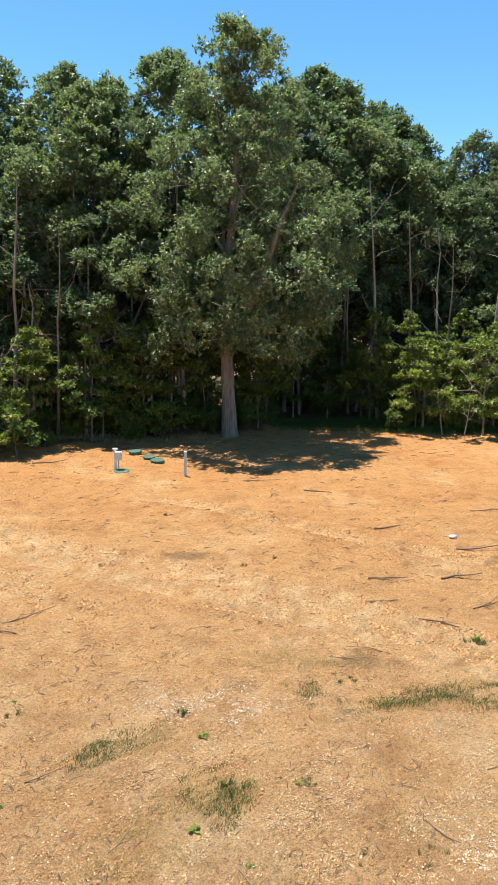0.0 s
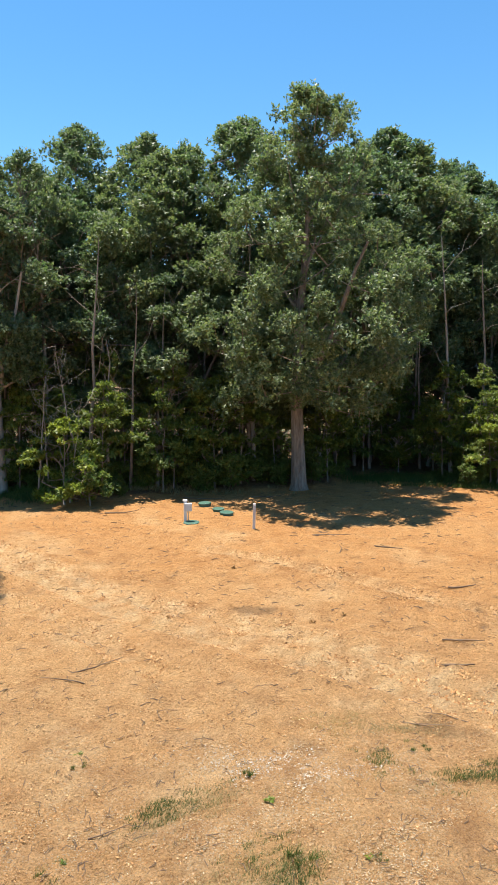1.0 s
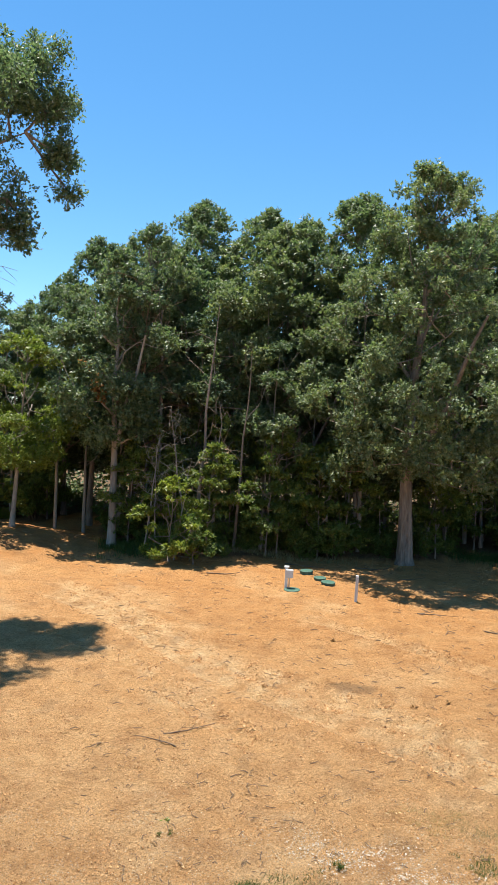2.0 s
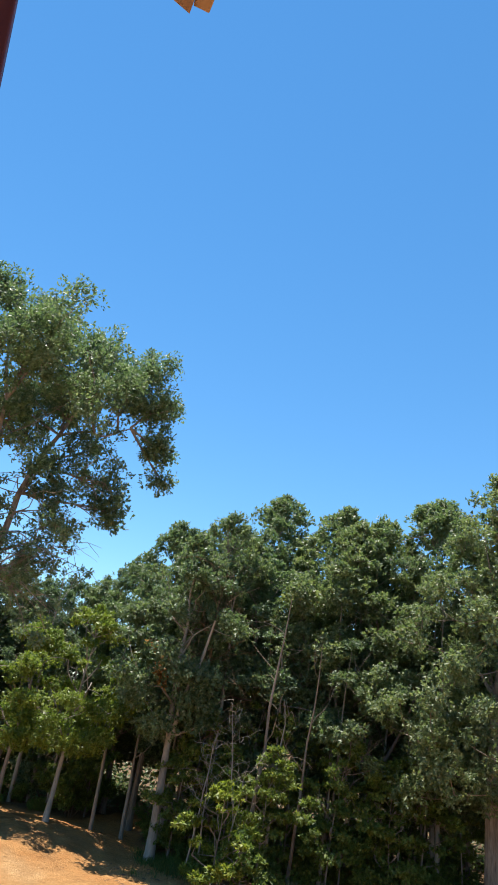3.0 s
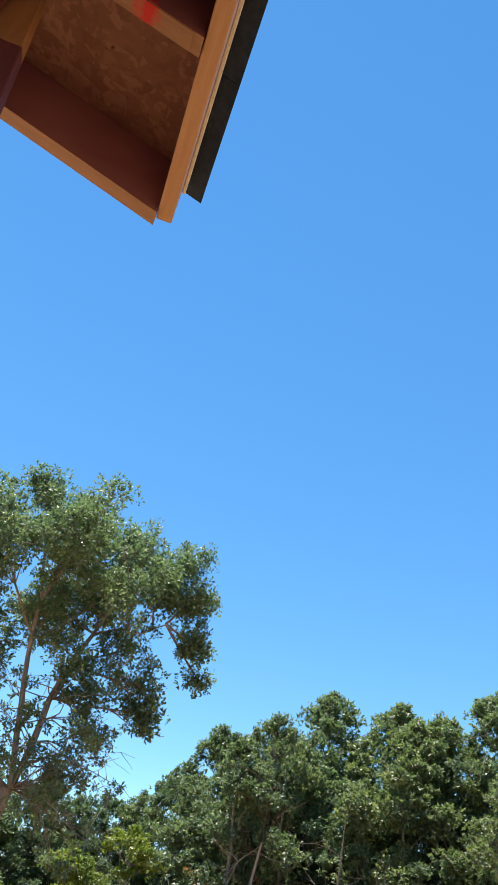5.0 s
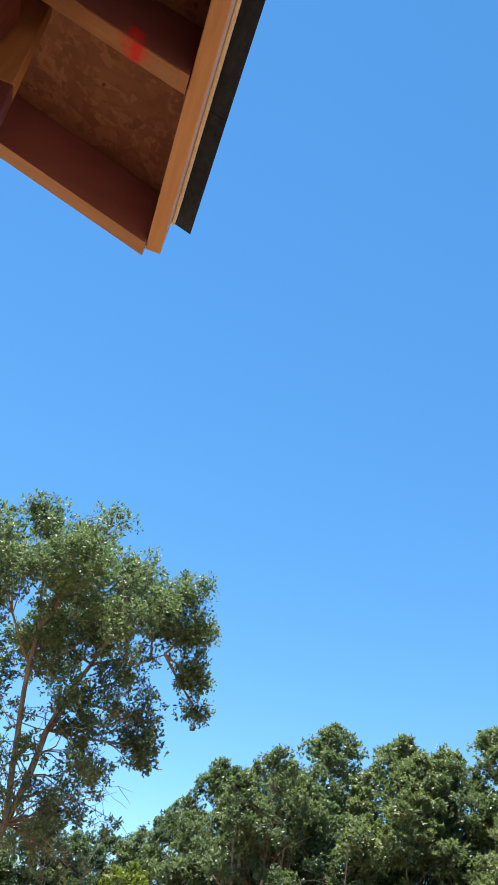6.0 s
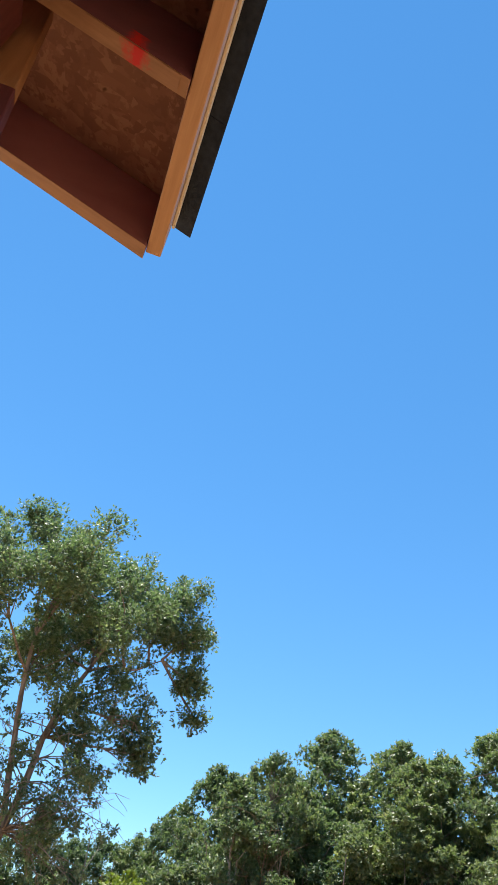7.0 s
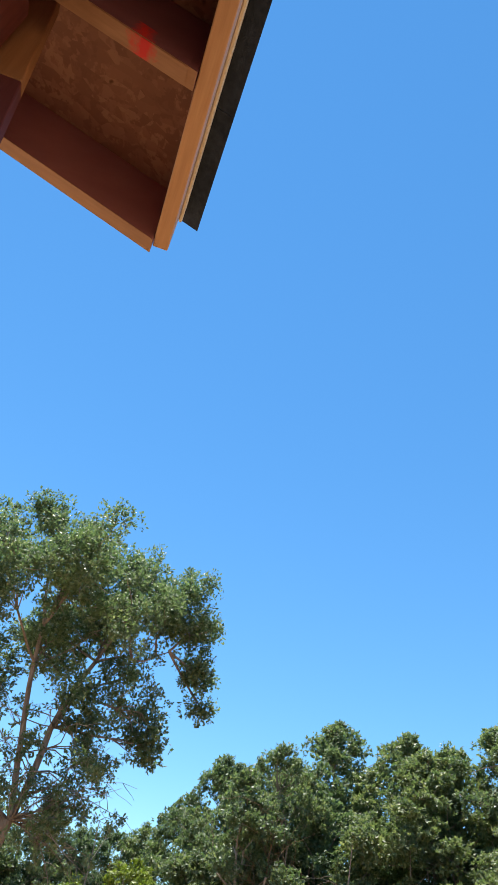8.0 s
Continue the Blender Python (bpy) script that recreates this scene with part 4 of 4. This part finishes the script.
    mark = bmesh.new()
    prism(mark, [(v0, deck_z(v0) - 0.2100), (v1, deck_z(v1) - 0.2100), (v1, deck_z(v1) - 0.165), (v0, deck_z(v0) - 0.165)], 0.4424, 0.4436)
    part("paint_overspray", mark, SPRAY_FACE, first, "faint red overspray")


build_house()


def build_plank():
    """A red board leaning against the eave, its top end bare."""
    board = new("leaning_board")
    board.matrix_basis = HOUSE

    def edge(z):
        return 0.366 + 0.118 * z
    for name, z0, z1, mat, label in (("painted_length", -TIP.z - 0.03, -0.06, RED_WOOD, ""), ("bare_end", -0.06, 0.33, BARE_PINE, "rough unpainted pale end")):
        bm = bmesh.new()
        prism(bm, [(edge(z0), z0), (edge(z0) + 0.089, z0), (edge(z1) + 0.089, z1), (edge(z1), z1)], 0.28, 0.318, 0.003)
        part(name, bm, mat, board, label)
    tagged(board, "dark red painted board leaning against the open eave", "board")


build_plank()

# ---- things in the clearing ----
WHITE = plain("weathered_white_plastic", (0.62, 0.62, 0.60), (0.80, 0.80, 0.78), 14, 0.5, 0.08)
GREY_BOX = plain("light_grey_box", (0.5, 0.51, 0.5), (0.62, 0.63, 0.62), 14, 0.5, 0.08)
GREEN = plain("green_plastic_lid", (0.03, 0.085, 0.06), (0.07, 0.15, 0.11), 9, 0.55, 0.15)
POST_WOOD = plain("weathered_post", (0.42, 0.40, 0.37), (0.66, 0.64, 0.6), 14, 0.8, 0.3, 0.004, (1, 1, 0.15))
STEEL = plain("galvanised_conduit", (0.3, 0.31, 0.32), (0.45, 0.46, 0.47), 14, 0.4, 0.05, metal=0.7)


def cylinder(bm, x, y, z0, z1, r, seg=20, bevel=0.0):
    g = bmesh.ops.create_cone(bm, cap_ends=True, segments=seg, radius1=r, radius2=r, depth=z1 - z0, matrix=Matrix.Translation((x, y, (z0 + z1) / 2)))["verts"]
    if bevel:
        bmesh.ops.bevel(bm, geom=[e for e in {e for v in g for e in v.link_edges} if len({round(v.co.z, 4) for v in e.verts}) == 1], offset=bevel, segments=2, affect="EDGES", profile=0.5)


def build_lid(x, y, r, h, turn):
    lid = new("septic_lid")
    lid.matrix_basis = pose(x, y, on_ground(x, y) - 0.03, 3, -2, turn)
    bm = bmesh.new()
    cylinder(bm, 0, 0, 0, h - 0.03, r * 0.93, 28)
    part("riser", bm, GREEN, lid)
    bm = bmesh.new()
    cylinder(bm, 0, 0, h - 0.03, h + 0.03, r, 28, 0.012)
    part("cover", bm, GREEN, lid)
    for k in range(4):
        a = k * math.pi / 2 + 0.3
        bm = bmesh.new()
        cylinder(bm, 0.85 * r * math.cos(a), 0.85 * r * math.sin(a), h + 0.028, h + 0.045, 0.018, 6)
        part("screw", bm, STEEL, lid)
    return tagged(lid, "round green plastic septic lid set in the clay", "septic lid", "septic lids")


build_lid(-4.75, 28.9, 0.28, 0.16, 0)
build_lid(-4.05, 28.0, 0.25, 0.10, 40)
build_lid(-3.62, 27.25, 0.28, 0.12, 75)
build_lid(-4.72, 25.55, 0.30, 0.04, 20)


def build_pedestal():
    p = new("control_pedestal")
    p.matrix_basis = pose(-5.0, 25.8, on_ground(-5.0, 25.8), 0, 0, 12)
    bm = bmesh.new()
    box(bm, (-0.055, -0.05, -0.2), (0.055, 0.05, 0.78), 0.006)
    part("post", bm, WHITE, p)
    bm = bmesh.new()
    box(bm, (-0.09, -0.07, 0.78), (0.09, 0.07, 0.83), 0.012)
    part("cap", bm, WHITE, p)
    bm = bmesh.new()
    box(bm, (-0.02, -0.2, 0.42), (0.25, -0.052, 0.72), 0.012)
    b = part("box", bm, GREY_BOX, p, "light grey electrical box")
    bm = bmesh.new()
    box(bm, (-0.008, -0.212, 0.435), (0.238, -0.2, 0.705), 0.006)
    d = part("door", bm, GREY_BOX, b)
    bm = bmesh.new()
    box(bm, (0.2, -0.224, 0.55), (0.222, -0.212, 0.6), 0.003)
    part("latch", bm, STEEL, b)
    bm = bmesh.new()
    cylinder(bm, 0.11, -0.12, -0.15, 0.42, 0.022, 12)
    part("conduit", bm, STEEL, p)
    tagged(p, "white post with a grey electrical box in the clay", "pedestal")


build_pedestal()


def build_marker():
    m = new("marker_post")
    m.matrix_basis = pose(-2.3, 24.75, on_ground(-2.3, 24.75), 0, 1.2, 8)
    bm = bmesh.new()
    box(bm, (-0.05, -0.045, -0.2), (0.05, 0.045, 0.86), 0.008)
    part("shaft", bm, POST_WOOD, m)
    bm = bmesh.new()
    box(bm, (-0.052, -0.047, 0.86), (0.052, 0.047, 0.93), 0.012)
    part("top", bm, WHITE, m, "white painted top")
    tagged(m, "weathered pale marker post standing in the clay", "post")


build_marker()


def stick(name, x, y, length, r0, turn, seed, bend=0.15, forks=1, mat=None):
    r = np.random.default_rng(seed)
    ln = curve_line(r, (0, 0, r0 * 0.8), (1, 0, 0), length, r0, r0 * 0.4, 0, bend, 7)
    lines = [[(np.array([p[0], p[1], r0 * 0.7 + abs(p[2] - r0) * 0.3]), q) for p, q in ln]]
    for k in range(forks):
        a = lines[0][2 + k % 4][0]
        lines.append(curve_line(r, a, (0.6, r.choice((-1, 1)) * r.uniform(0.4, 1), 0.12), length * 0.3, r0 * 0.5, r0 * 0.2, 0, 0.15, 4))
    v, f = tubes(lines, 6)
    ob = mesh_object(name, v, f, mat or TWIG, smooth=True)
    ob.matrix_basis = pose(x, y, on_ground(x, y), 0, 0, turn)
    return ob


log = stick("fallen_log", 11.2, 36.0, 6.5, 0.17, -8, 7, 0.05, 2, BARK)
tagged(log, "fallen grey log lying along the woodland edge", "log")
STICKS = [(-4.6, 12.3, 1.1, 0.016, 40), (-4.2, 11.9, 0.9, 0.014, 160), (2.6, 14.6, 0.9, 0.02, 10), (3.2, 12.5, 1.0, 0.016, -20), (2.4, 13.2, 0.6, 0.03, 5), (4.4, 13.0, 0.9, 0.016, 10), (4.9, 12.2, 0.8, 0.016, -15), (1.3, 11.0, 0.9, 0.010, 5), (2.4, 11.0, 0.8, 0.010, 170),
          (4.2, 14.6, 1.0, 0.025, 20), (-2.75, 7.75, 0.55, 0.010, 35), (-1.5, 6.6, 0.6, 0.008, 50), (-0.2, 6.5, 0.6, 0.01, -50), (3.0, 8.0, 0.8, 0.01, 30), (2.0, 7.1, 0.5, 0.012, -60), (-0.2, 24.0, 1.4, 0.02, 5), (1.8, 22.6, 0.9, 0.025, -40), (0.6, 21.5, 1.1, 0.015, 70), (-8.5, 27.0, 1.5, 0.03, 15), (6.5, 20.0, 1.2, 0.02, 12), (3.4, 18.4, 0.8, 0.03, 0), (5.1, 16.6, 1.1, 0.025, -10), (-0.9, 29.6, 1.4, 0.02, 20), (-6.0, 30.6, 1.9, 0.03, -12), (-3.0, 31.2, 1.6, 0.03, 8)]
for i, (x, y, L, r0, turn) in enumerate(STICKS):
    tagged(stick("stick", x, y, L, r0, turn, 200 + i, 0.14, 1 + i % 2), "dry grey-brown stick lying on the clay", "stick", "fallen sticks")


def scatter_twigs():
    r = np.random.default_rng(301)
    lines = []
    while len(lines) < 1700:
        y = 5.5 + 30 * r.uniform(0, 1) ** 1.6
        x = r.uniform(-0.42, 0.42) * y - 0.12 * y
        keep = 0.35 + 0.65 * (waves(x, y, 31, 4) > 0.0)
        if x > 0:
            keep *= 1.5
        if r.uniform() > keep:
            continue
        a = r.uniform(0, math.pi)
        L = r.uniform(0.04, 0.2) * (0.6 + y / 25)
        z = on_ground(x, y, 0.012)
        d = np.array([math.cos(a), math.sin(a), 0]) * L
        n = np.array([-d[1], d[0], 0]) * r.normal(0, 0.2)
        p = np.array([x, y, z])
        k = r.uniform(0.003, 0.007) * (0.7 + y / 22)
        lines.append([(p, k), (p + d * 0.5 + n + np.array([0, 0, r.uniform(0, 0.03)]), k), (p + d, k * 0.5)])
    v, f = tubes(lines, 4)
    tagged(mesh_object("twig_litter", v, f, TWIG), "small dry twigs strewn over the clay", "twigs", kind="stuff")


scatter_twigs()


def rocks(name, pts, sizes, mat, seed, label, category):
    """Small irregular stones and clods, bedded in the soil."""
    r = np.random.default_rng(seed)
    base = np.array([[1, 0, -0.5], [0.1, 1, -0.5], [-1, 0, -0.5], [0, -1, -0.5], [0.1, 0.1, 0.7]])
    tri = np.array([[0, 1, 4], [1, 2, 4], [2, 3, 4], [3, 0, 4]])
    n = len(pts)
    a = r.uniform(0, 6.28, n)
    v = base[None] * r.uniform(0.5, 1.2, (n, 5, 1)) + r.normal(0, 0.14, (n, 5, 3))
    x = v[..., 0] * np.cos(a)[:, None] - v[..., 1] * np.sin(a)[:, None]
    y = v[..., 0] * np.sin(a)[:, None] + v[..., 1] * np.cos(a)[:, None]
    v = np.stack([x, y, v[..., 2] * 0.7], -1) * np.asarray(sizes)[:, None, None] + np.asarray(pts)[:, None]
    f = (np.arange(n)[:, None, None] * 5 + tri[None]).reshape(-1, 3)
    return tagged(mesh_object(name, v.reshape(-1, 3), f, mat), label, category, kind="stuff")


def stone_material(name, stops, rough=0.9):
    m, n, l, b = material(name, rough, 0.2)
    geo = n.new("ShaderNodeNewGeometry")
    c = ramp(n, l, geo.outputs["Random Per Island"], stops)
    g = ramp(n, l, noise_tex(n, l, 40, 4), [(0.3, (0.75, 0.75, 0.75)), (0.7, (1.1, 1.1, 1.1))])
    l.new(mix(n, l, 1.0, c, g, "MULTIPLY"), b.inputs["Base Color"])
    return m


CHIP = stone_material("pale_limestone_chip", [(0.0, (0.38, 0.24, 0.11)), (0.5, (0.52, 0.37, 0.20)), (0.97, (0.66, 0.55, 0.38))])
CHIP_WHITE = stone_material("white_gravel_chip", [(0.0, (0.38, 0.28, 0.17)), (0.5, (0.50, 0.40, 0.28)), (0.97, (0.66, 0.59, 0.48))])
CLOD = stone_material("clay_clod", [(0.0, (0.20, 0.095, 0.04)), (0.35, (0.46, 0.235, 0.09)), (0.75, (0.56, 0.32, 0.135)), (0.97, (0.64, 0.42, 0.21))])


def scatter(r, n, y0, depth, power, x_lo, x_hi, keep):
    """n plan places over the clearing, denser near the house, thinned by keep(x, y)."""
    out = np.empty((0, 2))
    while len(out) < n:
        y = y0 + depth * r.uniform(0, 1, n) ** power
        x = r.uniform(x_lo, x_hi, n) * y
        ok = r.uniform(0, 1, n) < keep(x, y)
        out = np.concatenate([out, np.stack([x, y], 1)[ok]])
    return out[:n, 0], out[:n, 1]


def scatter_stones():
    r = np.random.default_rng(311)

    def stony(x, y):
        drift = step(-0.25, 0.35, waves(x, y, 18, 1.6))
        return (0.12 + 0.88 * drift) * step(13.0, 8.5, y) * np.where(x < -1.5 - 0.1 * (y - 6), 0.4, 1.0)
    n = 46000
    x, y = scatter(r, n, 5.2, 8.0, 1.2, -0.45, 0.45, stony)
    size = r.uniform(0.004, 0.010, n) * np.where(r.uniform(0, 1, n) < 0.04, 1.9, 1.0)
    rocks("gravel", np.stack([x, y, ground_z(x, y) + 0.006], 1), size, CHIP, 5, "pale limestone gravel chips scattered in the clay", "gravel")
    n = 1500
    hx, hy = -0.25 + r.normal(0, 0.55, n), 9.55 + r.normal(0, 0.24, n)
    hx = hx + np.where(r.uniform(0, 1, n) < 0.4, -0.75, 0.15)
    rocks("gravel_heap", np.stack([hx, hy, ground_z(hx, hy) + 0.008], 1), r.uniform(0.007, 0.019, n), CHIP_WHITE, 15, "small spread of whitish gravel chips on the clay", "gravel")
    n = 900
    hx, hy = 2.75 + r.normal(0, 0.3, n), 6.35 + r.normal(0, 0.32, n)
    rocks("gravel_heap", np.stack([hx, hy, ground_z(hx, hy) + 0.008], 1), r.uniform(0.006, 0.018, n), CHIP_WHITE, 16, "small spread of whitish gravel chips on the clay", "gravel")

    def rutted(x, y):
        out = np.zeros_like(x)
        for (ax, ay), (bx_, by_), w in TRACKS:
            dx, dy = bx_ - ax, by_ - ay
            L = math.hypot(dx, dy)
            t = ((x - ax) * dx + (y - ay) * dy) / L
            q = ((x - ax) * dy - (y - ay) * dx) / L + 0.25 * np.sin(t * 0.5)
            out = np.maximum(out, step(-1, 1, t) * (1 - step(L - 1, L + 1, t)) * np.exp(-((np.abs(q) - 1.25 * w) / 0.13) ** 2))
        return out

    def crumbly(x, y):
        return np.where(y > edge_y(x) + 0.5, 0.0, 0.16 + 0.34 * step(-0.2, 0.3, waves(x, y, 33, 2.5)) + 0.5 * rutted(x, y))
    n = 110000
    x, y = scatter(r, n, 5.2, 30, 1.25, -0.8, 0.45, crumbly)
    size = r.uniform(0.3, 1.0, n) ** 1.9 * 0.019 * (0.7 + y / 22) * (1 + 0.8 * rutted(x, y))
    rocks("clay_clods", np.stack([x, y, ground_z(x, y) + 0.004], 1), size, CLOD, 6, "crumbled orange clay clods over the clearing", "soil clods")


scatter_stones()


# ---- grass and weeds ----
def blades(rng_, centres, heights, width, lean_amt=0.5):
    n = len(centres)
    a = rng_.uniform(0, 6.28, n)
    ln = rng_.uniform(0.1, lean_amt, n)[:, None] * np.stack([np.cos(a), np.sin(a), np.zeros(n)], 1)
    h = np.asarray(heights)[:, None]
    side = np.stack([-np.sin(a + 0.9), np.cos(a + 0.9), np.zeros(n)], 1) * width
    up = np.array([[0, 0, 1.0]])
    b0, b1 = centres - side, centres + side
    mid = centres + up * h * 0.6 + ln * h * 0.45
    m0, m1 = mid - side * 0.7, mid + side * 0.7
    t = centres + up * h * 0.9 + ln * h * 1.2
    v = np.stack([b0, b1, m1, m0, t], 1).reshape(-1, 3)
    k = np.arange(n)[:, None] * 5
    f = np.concatenate([k + np.array([[0, 1, 2]]), k + np.array([[0, 2, 3]]), k + np.array([[3, 2, 4]])], 1).reshape(-1, 3)
    return v, f


def grass_patch(seed, x, y, rx, ry, turn, n, h, mat, label, width=0.0045, lean_amt=1.1):
    n = int(n * 1.5)
    r = np.random.default_rng(seed)
    clumps = r.normal(0, 0.5, (max(4, n // 40), 2))
    p = clumps[r.integers(0, len(clumps), n)] + r.normal(0, 0.13, (n, 2))
    c, s = math.cos(radians(turn)), math.sin(radians(turn))
    X = x + p[:, 0] * rx * c - p[:, 1] * ry * s
    Y = y + p[:, 0] * rx * s + p[:, 1] * ry * c
    v, f = blades(r, np.stack([X, Y, ground_z(X, Y) - 0.005], 1), r.uniform(0.3, 1.0, n) * h * 0.75, width * 0.85, lean_amt)
    return tagged(mesh_object("grass_patch", v, f, mat), label, "grass", kind="stuff")


GREEN_L, DRY_L = "sparse green grass growing on the bare clay", "flattened dry straw on the bare clay"
PATCHES = [(-1.85, 8.5, 0.75, 0.28, 38, 900, 0.10), (-0.35, 7.35, 0.6, 0.35, 40, 1000, 0.11), (-0.65, 7.8, 0.5, 0.25, 40, 350, 0.08), (2.6, 9.75, 1.25, 0.28, 14, 1500, 0.11), (0.95, 9.9, 0.45, 0.35, 20, 420, 0.08), (3.5, 9.55, 0.7, 0.25, -25, 600, 0.11), (1.5, 10.3, 0.2, 0.15, 0, 120, 0.08),
           (4.0, 11.6, 0.25, 0.2, 0, 160, 0.12), (-0.15, 7.7, 0.15, 0.12, 0, 60, 0.26), (0.75, 7.75, 0.12, 0.1, 0, 60, 0.07), (-1.0, 9.35, 0.14, 0.1, 0, 50, 0.2), (1.9, 6.6, 0.22, 0.16, 0, 50, 0.13), (0.1, 6.0, 0.2, 0.2, 0, 80, 0.06), (1.2, 6.5, 0.15, 0.15, 0, 50, 0.08), (-3.4, 9.3, 0.12, 0.12, 0, 80, 0.07), (-2.9, 7.2, 0.3, 0.2, 30, 120, 0.08)]
for i, (x, y, rx, ry, turn, n, h) in enumerate(PATCHES):
    grass_patch(400 + i, x, y, rx, ry, turn, n, h, GRASS, GREEN_L)
for i, (x, y, rx, ry, turn, n, h) in enumerate([(-1.75, 8.25, 1.0, 0.3, 40, 900, 0.09), (-0.6, 7.3, 1.0, 0.5, 42, 1300, 0.09), (-1.3, 6.5, 1.0, 0.45, 42, 1200, 0.09), (0.3, 10.9, 0.7, 0.4, 0, 700, 0.07), (1.4, 10.8, 1.1, 0.3, -8, 900, 0.08), (2.4, 9.6, 1.5, 0.5, 10, 900, 0.09), (1.8, 7.5, 1.3, 0.9, 20, 600, 0.07), (0.4, 6.3, 1.2, 0.7, 30, 600, 0.07)]):
    grass_patch(440 + i, x, y, rx, ry, turn, n, h, STRAW, DRY_L, 0.003, 1.9)
for i, (x, y, rx, ry, turn, n, h) in enumerate([(4.6, 37.2, 4.4, 1.2, -6, 7500, 0.34), (-13.2, 30.7, 2.0, 1.2, -35, 2200, 0.45), (9.8, 34.7, 4.4, 0.7, -4, 5200, 0.36), (7.0, 36.6, 1.8, 0.7, -40, 1200, 0.5), (-6.5, 31.8, 4.5, 0.7, 8, 1200, 0.35)]):
    grass_patch(460 + i, x, y, rx, ry, turn, n, h, GRASS if i != 4 else STRAW, "rough weedy grass along the woodland edge", 0.012, 0.8)


def weed(x, y, size, seed, mat, label):
    r = np.random.default_rng(seed)
    n = 16
    c = np.tile(np.array([[0, 0, 0.02]]), (n, 1)) + r.normal(0, 0.015, (n, 3))
    v, f = leaves(r, c, size, 1.2, -0.5, 0.45)
    ob = mesh_object("weed", v, f, mat)
    ob.matrix_basis = pose(x, y, on_ground(x, y))
    tagged(ob, label, "weed", "weeds in the clearing")


for i, (x, y, sz) in enumerate([(-0.62, 8.72, 0.12), (0.62, 7.75, 0.08), (-3.5, 9.6, 0.1), (-2.9, 7.3, 0.08), (0.0, 6.4, 0.07), (4.05, 11.7, 0.14), (-0.6, 6.9, 0.14), (-2.4, 19.6, 0.16), (-3.4, 15.4, 0.14), (0.6, 15.9, 0.12), (-0.1, 15.2, 0.13)]):
    weed(x, y, sz * 0.6, 500 + i, LEAF_BRIGHT if i < 7 else LEAF_DRY, "small green weed rosette on the clay" if i < 7 else "small dry weed standing in the clay")
bm = bmesh.new()
bmesh.ops.create_icosphere(bm, subdivisions=2, radius=0.09)
for v in bm.verts:
    v.co = Vector((v.co.x * 1.3, v.co.y * 0.8, v.co.z * 0.55)) + Vector(noise.noise_vector(v.co * 9)) * 0.03
scrap = part("scrap", bm, WHITE, smooth=True)
scrap.matrix_basis = pose(5.3, 17.6, on_ground(5.3, 17.6, 0.03))
tagged(scrap, "crumpled white scrap lying on the clay", "litter")
